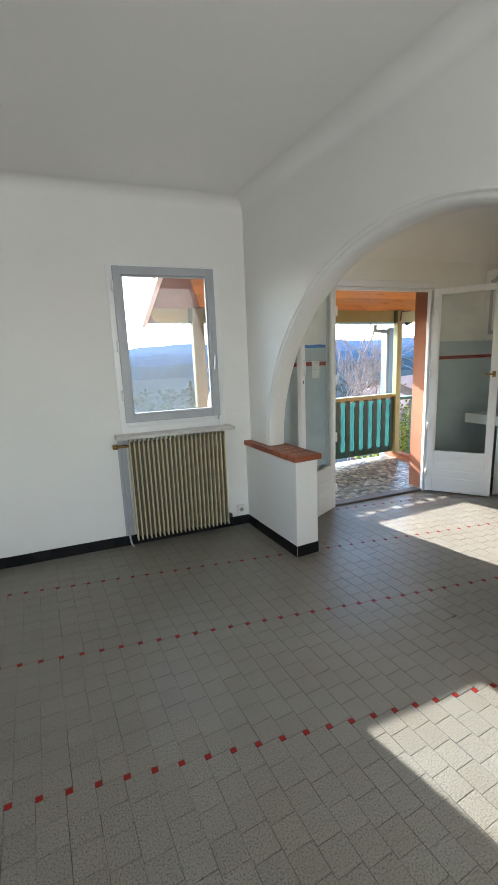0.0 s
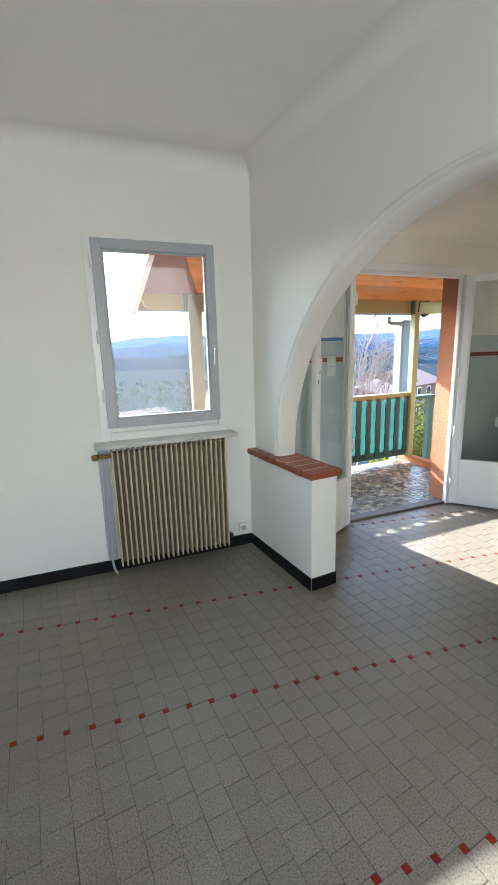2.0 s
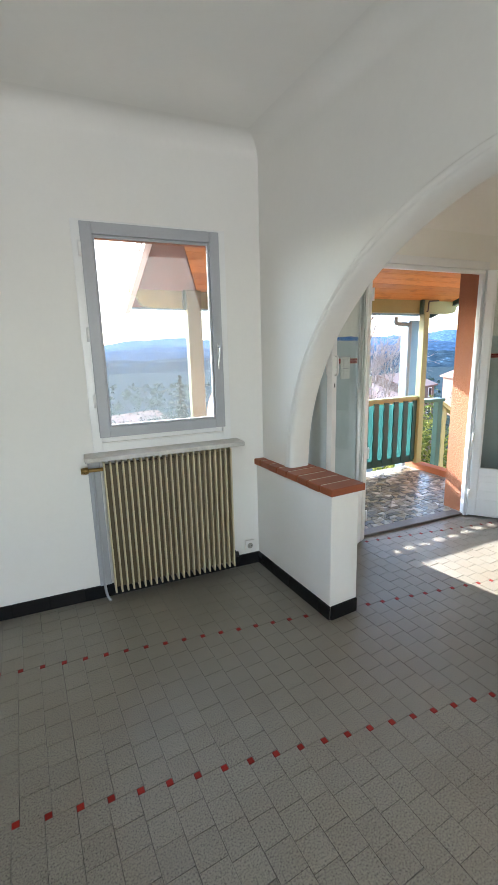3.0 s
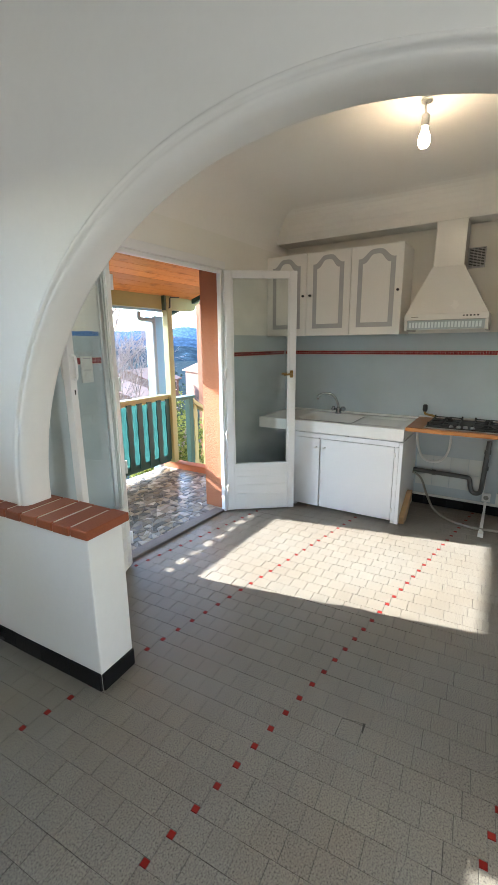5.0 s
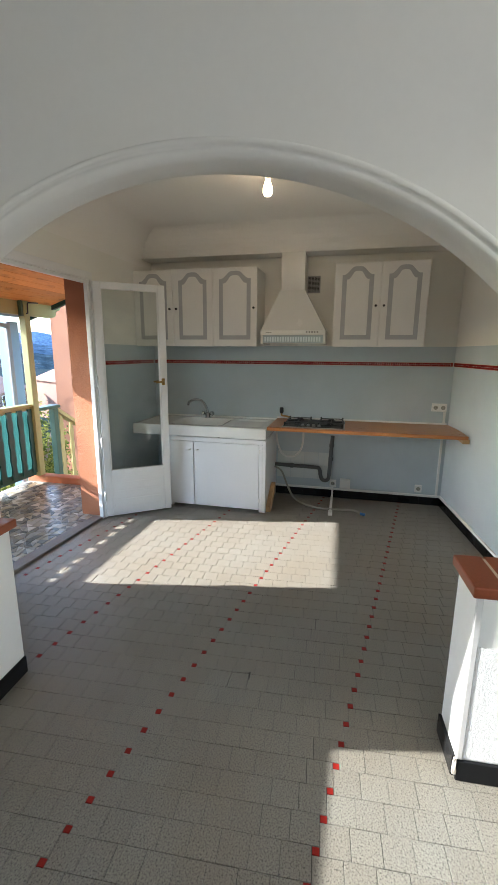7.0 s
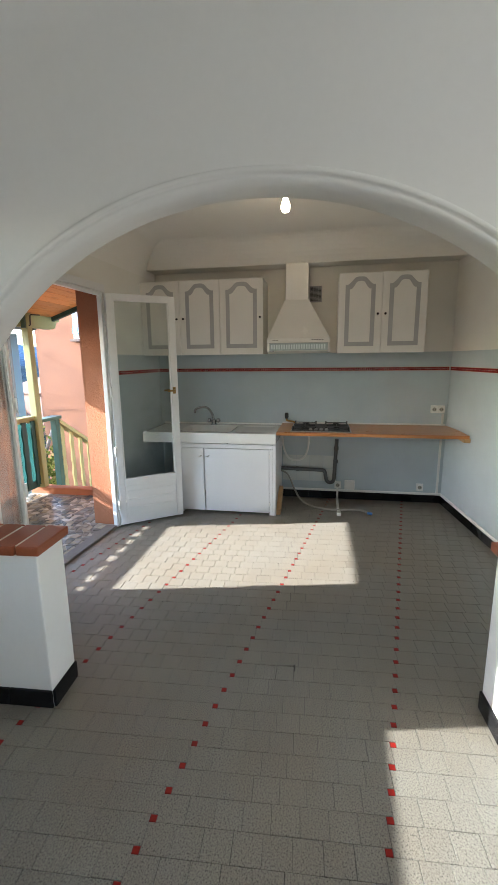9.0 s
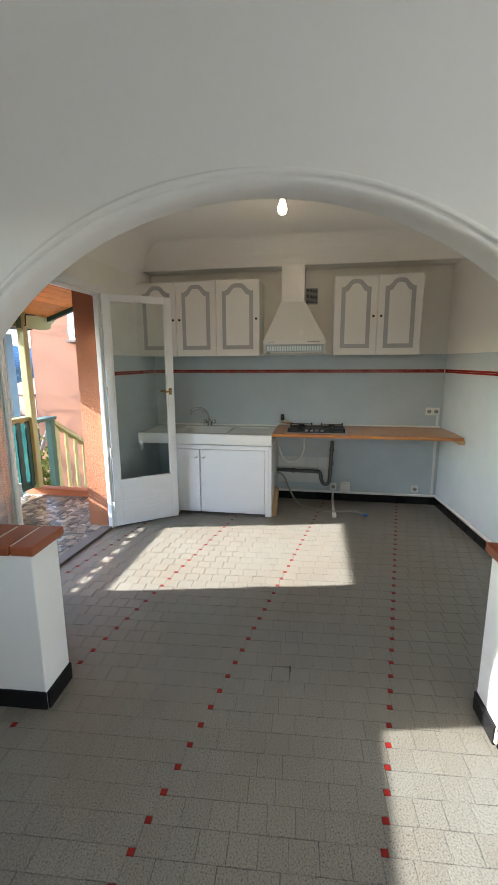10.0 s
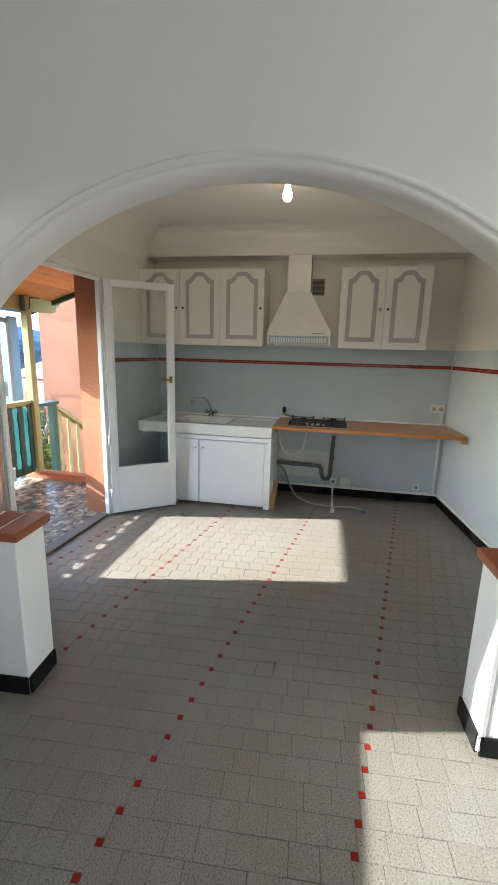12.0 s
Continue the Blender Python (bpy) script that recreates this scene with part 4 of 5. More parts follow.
def build_light_switch():
    i = thing("light_switch", "white double light switch on the grey wall beside the door", "light switch", NORTH)
    boxpart("plate", PLAST, i, (2.53, 2.61, -0.012, 0.0, 1.325, 1.485), 0.004)
    for z in (1.345, 1.415):
        r = boxpart("rocker", PLAST, i, (2.547, 2.593, -0.018, -0.0125, z, z + 0.055), 0.003)
        boxpart("rocker_gap", CABG, r, (2.546, 2.594, -0.0135, -0.0121, z + 0.0555, z + 0.060))


build_bulb()
build_light_switch()


# ---- terrace ----
def mesh_cloth():
    m, n, l, b = nodes_of("teal_shade_cloth")
    # Light and dark of the folds is put into the cloth colour by noise.
    fold = noise_of(n, l, 6.0, 3.0, 0.5, (1, 1, 0.35))
    weave = noise_of(n, l, 220.0, 1.0, 0.5)
    c = mix_col(n, l, 0.25, ramp(n, l, fold, ((0.3, (0.009, 0.042, 0.040)), (0.7, (0.022, 0.080, 0.074)))), ramp(n, l, weave, ((0.4, (0.006, 0.03, 0.028)), (0.6, (0.035, 0.11, 0.10)))))
    df, tl, mx = n.new("ShaderNodeBsdfDiffuse"), n.new("ShaderNodeBsdfTranslucent"), n.new("ShaderNodeMixShader")
    l.new(c, df.inputs[0])
    l.new(c, tl.inputs[0])
    mx.inputs[0].default_value = 0.55
    l.new(df.outputs[0], mx.inputs[1])
    l.new(tl.outputs[0], mx.inputs[2])
    l.new(mx.outputs[0], n["Material Output"].inputs[0])
    return m


SLOPE = 0.34


def roof_z(y):
    return 2.14 + SLOPE * (5.05 - y)


def wavy(x, z0, z1, w, amp=0.005, n=24):
    """Outline of a baluster board with scalloped edges."""
    side = [(w / 2 + amp * math.sin(2 * math.pi * (k / n) * 4.0), z0 + (z1 - z0) * k / n) for k in range(n + 1)]
    return [(x + a, z) for a, z in side] + [(x - a, z) for a, z in side[::-1]]


def build_terrace():
    bm = bmesh.new()
    box(bm, -0.5, 4.80, 3.72, 5.24, -0.30, -0.012)
    structure("terrace_floor", bm, DARKJ, "terrace floor of broken marble pieces in cement", "floor")
    bm = bmesh.new()
    box(bm, 4.802, 4.93, 3.95, 5.25, -0.30, 0.065, 0.008)
    structure("terrace_kerb", bm, ORANGE, "low orange rendered kerb at the terrace steps", "kerb")
    for k in range(7):
        bm = bmesh.new()
        box(bm, 4.932 + 0.28 * k, 5.21 + 0.28 * k, 3.95, 5.10, -1.9, -0.12 - 0.17 * k)
        structure("stair_step", bm, STONEJ, "grey cement outdoor step", "step")
    r = thing("terrace_railing", "terrace railing with dark green balusters, yellow handrail and teal screen", "railing", pose(0.09, 0.09, -0.012))
    boxpart("handrail", YELLOW, r, (1.90, 4.729, 5.0, 5.11, 0.925, 0.955), 0.006, "yellow painted handrail")
    boxpart("upper_rail", YELLOW, r, (1.90, 4.729, 5.035, 5.065, 0.882, 0.924), 0.004)
    boxpart("bottom_rail", DKGREEN, r, (1.90, 4.729, 5.03, 5.07, 0.085, 0.165), 0.004)
    bm = bmesh.new()
    prism(bm, wavy(0, 0.12, 0.90, 0.072), 5.012, 5.032, "y")
    first = part("baluster", bm, DKGREEN, r, "dark green baluster with scalloped edges")
    for k in range(18):
        ob = first if k == 0 else new("baluster", first.data)
        ob.parent, ob.location = r, (1.98 + 0.1595 * k, 0, 0)
        tagged(ob, "dark green baluster with scalloped edges")
    bm = bmesh.new()
    nx, nz = 120, 10
    g = [[bm.verts.new((1.92 + 2.80 * i / nx, 5.088 + 0.007 * math.sin(i * 0.66) + 0.004 * math.sin(i * 1.7 + j), 0.10 + 0.771 * j / nz + 0.008 * math.sin(i * 0.41))) for j in range(nz + 1)] for i in range(nx + 1)]
    for i in range(nx):
        for j in range(nz):
            bm.faces.new((g[i][j], g[i + 1][j], g[i + 1][j + 1], g[i][j + 1])).smooth = True
    part("shade_cloth", bm, mesh_cloth(), r, "wrinkled teal shade cloth")
    for x0, x1 in ((4.715, 4.80), (1.70, 1.84)):
        p = thing("terrace_post", "yellow painted wooden post carrying the terrace beam", "post", pose(0.09, 0.09, 0), "terrace posts")
        boxpart("shaft", YELLOW if x0 > 3 else YELLOW_DIM, p, (x0, x1, 4.97, 5.055, 0.0, 2.118), 0.006)
        boxpart("side_board", GREEN, p, (x0 - 0.03, x0 - 0.001, 4.98, 5.029, 1.95, 2.118), 0.003)
    hk = thing("iron_hook", "black iron hook on the terrace beam", "hook", pose(0.09, 0.09, 0.008))
    bm = bmesh.new()
    tube(bm, [(4.745, 4.97, 1.97), (4.745, 4.952, 1.975), (4.745, 4.945, 2.075), (4.755, 4.945, 2.09), (4.91, 4.945, 2.10)], 0.008, 8)
    part("bar", bm, IRON, hk)
    b = thing("terrace_beam", "yellow painted beam with scrolled ends under the roof", "beam", pose(0.09, 0.09, 0.008))
    bm = bmesh.new()
    end = [(0.0, 2.13), (0.0, 2.085), (-0.02, 2.06), (-0.06, 2.055), (-0.085, 2.03), (-0.09, 2.0), (-0.12, 1.972), (-0.17, 1.965), (-0.20, 1.957)]
    out = [(5.42 + x, z) for x, z in end] + [(1.19 - x, z) for x, z in end[::-1]]
    prism(bm, out, 5.03, 5.10, "y")
    part("beam", bm, YELLOW, b)
    roof = thing("terrace_roof", "terrace roof lined with varnished pine planks", "roof", None)
    n = 16
    for k in range(n):
        y0, y1 = 3.95 + k * 0.0945, 3.95 + (k + 1) * 0.0945 - 0.004
        bm = bmesh.new()
        cut = [(1.37 + 0.463 * (y - 3.95), y) for y in (y0, y1)] + [(5.34, y1), (5.34, y0)]
        rows = [[bm.verts.new((x, y, roof_z(y) + up)) for x, y in cut] for up in (0.0, 0.014)]
        for q in range(4):
            bm.faces.new((rows[0][q], rows[0][(q + 1) % 4], rows[1][(q + 1) % 4], rows[1][q]))
        bm.faces.new(rows[0])
        bm.faces.new(rows[1][::-1])
        part("plank", bm, PINE, roof)
    bm = bmesh.new()
    quad = [(1.345, 3.95), (1.365, 3.95), (2.065, 5.46), (1.345, 5.46)]
    lo = [bm.verts.new((x, y, roof_z(y) + 0.001)) for x, y in quad]
    hi = [bm.verts.new((x, y, roof_z(y) + 0.013)) for x, y in quad]
    for k in range(4):
        bm.faces.new((lo[k], lo[(k + 1) % 4], hi[(k + 1) % 4], hi[k]))
    bm.faces.new(lo)
    bm.faces.new(hi[::-1])
    part("soffit_panel", bm, SOFFIT, roof, "pale pink soffit panel at the roof edge")
    bm = bmesh.new()
    prism(bm, [(3.90, roof_z(3.90) + 0.02), (5.50, roof_z(5.50) + 0.02), (5.50, roof_z(5.50) + 0.10), (3.90, roof_z(3.90) + 0.10)], 1.285, 5.42, "x")
    part("tile_deck", bm, BRICK, roof, "terracotta tiled roof deck")
    for x in (1.29, 5.345):
        bm = bmesh.new()
        prism(bm, [(3.95, roof_z(3.95) - 0.05), (5.49, roof_z(5.49) - 0.05), (5.49, roof_z(5.49) + 0.10), (3.95, roof_z(3.95) + 0.10)], x, x + 0.05, "x")
        part("barge_board", bm, TRIM if x < 3 else DKGREEN, roof, "pale barge board" if x < 3 else "dark green barge board")
    bm = bmesh.new()
    tube(bm, [(1.3, 5.535, roof_z(5.5) + 0.05), (5.45, 5.535, roof_z(5.5) + 0.03)], 0.05, 12)
    part("gutter", bm, PALEBLUE, roof, "pale blue painted gutter")
    c = thing("blue_column", "pale blue boarded column with a downpipe beside the terrace", "column")
    boxpart("boards", PALEBLUE, c, (5.085, 5.26, 5.56, 5.72, -3.2, 1.92), 0.006)
    bm = bmesh.new()
    tube(bm, bend([(4.80, 5.53, 1.96), (4.80, 5.535, 1.90), (4.84, 5.54, 1.87), (4.98, 5.54, 1.865), (5.04, 5.54, 1.85), (5.06, 5.54, 1.78), (5.06, 5.54, 0.5), (5.06, 5.54, -3.0)]), 0.028, 12)
    part("downpipe", bm, PIPEG, c, "pale painted downpipe with elbows")
    st = thing("stair_railing", "yellow stair railing sloping down from a green newel post", "railing", pose(0.09, 0.09, -0.008))
    boxpart("newel_post", GREEN, st, (5.10, 5.178, 5.005, 5.085, -0.28, 0.855), 0.006, "green painted newel post")
    boxpart("cap_board", GREEN, st, (4.801, 5.19, 4.975, 5.12, 0.856, 0.895), 0.006)
    bm = bmesh.new()
    prism(bm, [(5.179, 0.80), (7.0, -0.27), (7.0, -0.22), (5.179, 0.85)], 5.0, 5.11, "y")
    part("sloping_handrail", bm, YELLOW_LIT, st)
    bm = bmesh.new()
    prism(bm, [(5.179, -0.07), (7.0, -1.14), (7.0, -1.07), (5.179, 0.0)], 5.035, 5.075, "y")
    part("lower_rail", bm, YELLOW_LIT, st)
    bm = bmesh.new()
    prism(bm, wavy(0, -0.06, 0.83, 0.066, 0.006), 5.04, 5.062, "y")
    first = part("stair_baluster", bm, YELLOW_LIT, st)
    for k in range(8):
        ob = first if k == 0 else new("stair_baluster", first.data)
        ob.parent, ob.location = st, (5.27 + 0.20 * k, 0, -0.59 * (0.091 + 0.20 * k))


build_terrace()


# ---- outside ----
def leafy(name, label, category, centre, size, n, mat, leaf=0.05, seed=1):
    """A crown of many small leaves round a few stems, with gaps and an uneven outline."""
    rnd = random.Random(seed)
    t = thing(name, label, category, pose(*centre))
    vs, fs = [], []
    for k in range(n):
        d = Vector((rnd.gauss(0, 1), rnd.gauss(0, 1), rnd.gauss(0, 1))).normalized()
        lump = 0.62 + 0.38 * noise.noise(d * 2.3 + Vector((seed, 0, 0)))
        p = Vector((d.x * size[0], d.y * size[1], d.z * size[2] + size[2])) * (lump * rnd.uniform(0.55, 1.05))
        q = Euler((rnd.uniform(0, 6.3), rnd.uniform(0, 6.3), rnd.uniform(0, 6.3))).to_matrix()
        s = leaf * rnd.uniform(0.6, 1.4)
        i = len(vs)
        vs += [p + q @ Vector(v) * s for v in ((0, -1, 0), (0.45, 0, 0.1), (0, 1, 0), (-0.45, 0, 0.1))]
        fs.append((i, i + 1, i + 2, i + 3))
    me = bpy.data.meshes.new("crown")
    me.from_pydata(vs, [], fs)
    me.materials.append(mat)
    ob = new("crown", me)
    ob.parent = t
    bm = bmesh.new()
    for k in range(5):
        a = rnd.uniform(0, 6.3)
        tube(bm, bend([(0, 0, -0.3), (0.2 * size[0] * math.cos(a), 0.2 * size[1] * math.sin(a), size[2] * 0.7), (0.55 * size[0] * math.cos(a), 0.55 * size[1] * math.sin(a), size[2] * 1.3)], 3), 0.010 + 0.012 * size[2], 6)
    part("stems", bm, BARK, t)
    return t


def bare_tree(label, at, height, seed, spread=0.36, depth=7):
    rnd = random.Random(seed)
    t = thing("bare_tree", label, "tree", pose(*at))
    bm, tb = bmesh.new(), bmesh.new()
    def limb(mesh, p, d, length, r, level):
        q1 = p + d * length * 0.5 + Vector((rnd.uniform(-1, 1), rnd.uniform(-1, 1), rnd.uniform(-0.3, 0.6))) * length * 0.07
        q2 = p + d * length + Vector((rnd.uniform(-1, 1), rnd.uniform(-1, 1), rnd.uniform(0, 1))) * length * 0.08
        tube(mesh, [p, q1, q2], [r, r * 0.82, r * 0.62], 6 if level > 2 else 4, False)
        if level == 0:
            return
        for k in range(rnd.choice((2, 3, 3))):
            nd = (d + Vector((rnd.gauss(0, spread), rnd.gauss(0, spread), rnd.gauss(0.12, spread * 0.7)))).normalized()
            start = q2 if k < 2 else q1
            limb(bm, start, nd, length * rnd.uniform(0.62, 0.85), r * rnd.uniform(0.56, 0.72), level - 1)
    limb(tb, Vector((0, 0, 0)), Vector((0, 0, 1)), height * 0.30, height * 0.0085, depth)
    part("trunk", tb, BRANCH, t)
    tagged(part("twig_mass", bm, BRANCH, t, "thin leafless branches"), kind="stuff")


LEAF = pieces("shrub_leaf", ((0.0, (0.05, 0.075, 0.02)), (0.5, (0.13, 0.16, 0.035)), (1.0, (0.28, 0.29, 0.09))), 0.75, 0.0, 0.05, 20)
PINEL = pieces("conifer_needles", ((0.0, (0.02, 0.035, 0.03)), (1.0, (0.045, 0.065, 0.06))), 0.8, 0.0, 0.05, 20)
for mt in (LEAF, PINEL):
    nn, ll = mt.node_tree.nodes, mt.node_tree.links
    pb, tl, mx = nn["Principled BSDF"], nn.new("ShaderNodeBsdfTranslucent"), nn.new("ShaderNodeMixShader")
    pb.inputs["Specular IOR Level"].default_value = 0.08
    ll.new(pb.inputs["Base Color"].links[0].from_socket, tl.inputs[0])
    mx.inputs[0].default_value = 0.45
    ll.new(pb.outputs[0], mx.inputs[1])
    ll.new(tl.outputs[0], mx.inputs[2])
    ll.new(mx.outputs[0], nn["Material Output"].inputs[0])
leafy("shrub", "green ivy shrub growing beside the stair railing", "shrub", (6.15, 6.4, -1.4), (1.25, 0.6, 1.45), 10000, LEAF, 0.036, 3)
leafy("shrub", "green shrub growing below the terrace steps", "shrub", (6.9, 6.0, -2.4), (1.1, 0.8, 0.9), 2400, LEAF, 0.05, 5)
leafy("shrub", "dense green shrub at the foot of the pink house", "shrub", (9.6, 8.9, -2.9), (1.3, 1.3, 1.3), 2600, LEAF, 0.06, 8)
bare_tree("leafless fruit tree standing below the terrace", (6.6, 8.5, -3.2), 5.6, 11)
bare_tree("leafless tree beside the pink house", (9.75, 12.6, -3.4), 9.0, 23, 0.5)
bare_tree("leafless tree on the slope beyond the garden", (12.5, 16.5, -5.0), 7.0, 31)


def house(at, turn, w, d, h, wall, roofm, label, rows=1, cols=3, seed=0):
    """A small house: walls, gable roof with eaves, windows with frames and panes."""
    t = thing("house", label, "house", pose(*at, 0, 0, turn), "houses on the slope")
    boxpart("wall", wall, t, (-w / 2, w / 2, -d / 2, d / 2, 0, h))
    bm = bmesh.new()
    e, rz = 0.4, h + d * 0.20
    prism(bm, [(-d / 2 - e, h - 0.1), (0, rz), (d / 2 + e, h - 0.1), (d / 2 + e, h + 0.08), (0, rz + 0.2), (-d / 2 - e, h + 0.08)], -w / 2 - e, w / 2 + e, "x")
    part("roof", bm, roofm, t)
    bm = bmesh.new()
    prism(bm, [(-d / 2, h), (d / 2, h), (0, rz)], -w / 2, w / 2, "x")
    part("gable", bm, wall, t)
    for r in range(rows):
        for c in range(cols):
            x = -w / 2 + w * (c + 0.5) / cols
            z = 0.9 + r * 2.8
            f = boxpart("window", TRIM, t, (x - 0.6, x + 0.6, -d / 2 - 0.04, -d / 2 + 0.01, z, z + 1.4))
            boxpart("pane", DARK, f, (x - 0.5, x + 0.5, -d / 2 - 0.05, -d / 2 - 0.041, z + 0.1, z + 1.3))


ROOF = surface("terracotta_roof", (0.17, 0.085, 0.06), 0.85, 0.15, 1.5, 8, 0.3)
HWALL = surface("pale_house_render", (0.17, 0.115, 0.09), 0.9, 0.06, 0.6, 25, 0.2)
HPINK = surface("rose_house_render", (0.17, 0.09, 0.068), 0.9, 0.06, 0.6, 25, 0.2)


def build_pink_house():
    t = thing("pink_house", "tall pink rendered house with a barred window", "house")
    bm = bmesh.new()
    wall_boxes(bm, -4.0, 9.47, 0, 6.0, -4.5, 5.6, [])
    bmesh.ops.transform(bm, matrix=pose(10.9, 0, 0) @ Matrix(((0, 1, 0, 0), (1, 0, 0, 0), (0, 0, 1, 0), (0, 0, 0, 1))), verts=bm.verts)
    part("wall", bm, PINK, t)
    bm = bmesh.new()
    box(bm, 10.4, 17.4, -4.4, 9.9, 5.6, 5.85)
    part("roof", bm, ROOF, t)
    w = boxpart("window", TRIM, t, (10.86, 10.905, 7.55, 8.30, 2.15, 3.35))
    boxpart("pane", GREYF, w, (10.85, 10.8605, 7.63, 8.22, 2.23, 3.27))
    boxpart("sill", HWALL, w, (10.76, 10.90, 7.50, 8.35, 2.09, 2.149))
    for k in range(5):
        bm = bmesh.new()
        y = 7.62 + 0.15 * k
        tube(bm, bend([(10.82, y, 2.16), (10.74, y + 0.03, 2.35), (10.74, y - 0.03, 2.6), (10.82, y, 2.9), (10.84, y, 3.3)], 4), 0.012, 6)
        part("iron_bar", bm, PALEBLUE, w)


build_pink_house()
for k, (x, y, z, turn, w, d, h, wm) in enumerate((
        (34, 41, -8.5, 40, 11, 8, 4.2, HPINK), (46, 48, -9.0, 20, 9, 8, 5.4, HWALL), (30, 58, -12, -15, 12, 9, 4.5, HWALL), (55, 40, -8.0, 60, 10, 8, 5.5, HPINK),
        (20, 62, -14, 10, 12, 9, 4.5, HWALL), (6, 70, -15, -10, 13, 9, 5.5, HPINK), (16, 95, -18, 25, 12, 9, 5.5, HWALL), (-2, 110, -20, 0, 14, 10, 5, HWALL),
        (48, 82, -15, 35, 12, 9, 5, HPINK), (66, 66, -12, 50, 12, 9, 5.5, HWALL), (80, 48, -9, 65, 12, 9, 6, HPINK), (-18, 84, -17, -5, 14, 10, 5, HWALL))):
    house((x, y, z), turn, w, d, h, wm, ROOF, "pale rendered house with a terracotta roof on the slope", 1 if h < 5 else 2, 3, k)


def build_land():
    """One sheet of ground: the garden, the valley and the far wooded hills."""
    m, n, l, b = nodes_of("scrub_ground")
    c = ramp(n, l, noise_of(n, l, 0.12, 6.0, 0.7), ((0.3, (0.012, 0.021, 0.026)), (0.5, (0.020, 0.032, 0.038)), (0.7, (0.045, 0.05, 0.052))))
    l.new(c, b.inputs["Base Color"])
    b.inputs["Roughness"].default_value = 0.95
    b.inputs["Specular IOR Level"].default_value = 0.0
    def height(r, a):
        if r < 14:
            return -3.3
        low = -3.3 - min(30.0, (r - 14) * 0.17)
        return low
    rads = [0.5, 3, 6, 9, 14, 20, 30, 45, 60, 80, 110, 150, 200, 300, 450, 700, 1100, 1700, 2600, 4000]
    vs, fs, NA = [], [], 72
    for r in rads:
        for k in range(NA):
            a = 2 * math.pi * k / NA
            vs.append((3 + r * math.cos(a), 3 + r * math.sin(a), height(r, a) + (0.8 * noise.noise(Vector((r * 0.05 * math.cos(a), r * 0.05 * math.sin(a), 0))) if r > 14 else 0)))
    for i in range(len(rads) - 1):
        for k in range(NA):
            j = (k + 1) % NA
            fs.append((i * NA + k, i * NA + j, (i + 1) * NA + j, (i + 1) * NA + k))
    fs.append(tuple(range(NA)))
    me = bpy.data.meshes.new("ground")
    me.from_pydata(vs, [], fs)
    me.materials.append(m)
    tagged(new("ground", me), "sloping scrubby ground below the house", "ground", "", "structure")
    # Distance haze is put into the hills as blue colour and a faint glow.
    for name, dist, base, amp, col, haze_glow, sd in (("backdrop_far_hills", 3600, 150, 55, (0.055, 0.10, 0.17), 0.06, 3.0), ("backdrop_near_hills", 1900, 38, 34, (0.032, 0.060, 0.10), 0.04, 9.0), ("backdrop_woods", 900, -6, 12, (0.022, 0.038, 0.052), 0.03, 17.0)):
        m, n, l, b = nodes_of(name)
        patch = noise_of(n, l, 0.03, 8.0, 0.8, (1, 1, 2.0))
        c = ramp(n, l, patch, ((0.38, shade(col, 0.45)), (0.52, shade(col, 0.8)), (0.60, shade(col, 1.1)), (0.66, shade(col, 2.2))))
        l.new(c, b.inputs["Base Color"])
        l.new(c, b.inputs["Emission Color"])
        b.inputs["Emission Strength"].default_value = haze_glow
        b.inputs["Roughness"].default_value = 1.0
        b.inputs["Specular IOR Level"].default_value = 0.0
        vs, fs, N = [], [], 260
        for k in range(N + 1):
            a = radians(-40) + radians(220) * k / N
            d = Vector((math.cos(a), math.sin(a), 0))
            top = base + amp * noise.fractal(d * 7.0 + Vector((sd, 0, 0)), 0.9, 2.1, 6) + 0.35 * amp * noise.noise(d * 1.7 + Vector((0, sd, 0)))
            for f, z in ((1.0, -40.0), (1.12, -20 + 0.6 * (top + 20)), (1.25, top), (1.4, top - 30)):
                vs.append((d.x * dist * f, d.y * dist * f, z))
        for k in range(N):
            for j in range(3):
                i = 4 * k + j
                fs.append((i, i + 4, i + 5, i + 1))
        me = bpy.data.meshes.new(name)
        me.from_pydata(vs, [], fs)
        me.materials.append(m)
        tagged(new(name, me), "wooded horizon hills with distance haze in their colour", "hills", "", "structure")
    # evergreen woods on the slopes
    rnd = random.Random(77)
    vs, fs = [], []
    for k in range(2400):
        a, r = rnd.uniform(radians(20), radians(105)), 42 + 480 * rnd.random() ** 1.7
        x, y = 3 + r * math.cos(a), 3 + r * math.sin(a)
        zb, hh, ww = height(r, a) - 0.5, rnd.uniform(2.5, 6.5), rnd.uniform(1.2, 3.2)
        for q in range(80):
            d = Vector((rnd.gauss(0, 1), rnd.gauss(0, 1), rnd.gauss(0, 1))).normalized()
            p = Vector((x, y, zb + hh * 0.5)) + Vector((d.x * ww, d.y * ww, d.z * hh * 0.5)) * rnd.uniform(0.5, 1.0)
            e = Euler((rnd.uniform(0, 6), rnd.uniform(0, 6), rnd.uniform(0, 6))).to_matrix()
            i = len(vs)
            sz = rnd.uniform(0.08, 0.19) * (0.5 + r / 150)
            vs += [p + e @ (Vector(v) * sz) for v in ((0, -1, 0), (0.7, 0, 0.1), (0, 1, 0), (-0.7, 0, 0.1))]
            fs.append((i, i + 1, i + 2, i + 3))
    me = bpy.data.meshes.new("far_woods")
    me.from_pydata(vs, [], fs)
    me.materials.append(PINEL)
    tagged(new("far_woods", me), "evergreen trees scattered over the slopes", "trees", "", "stuff")


build_land()


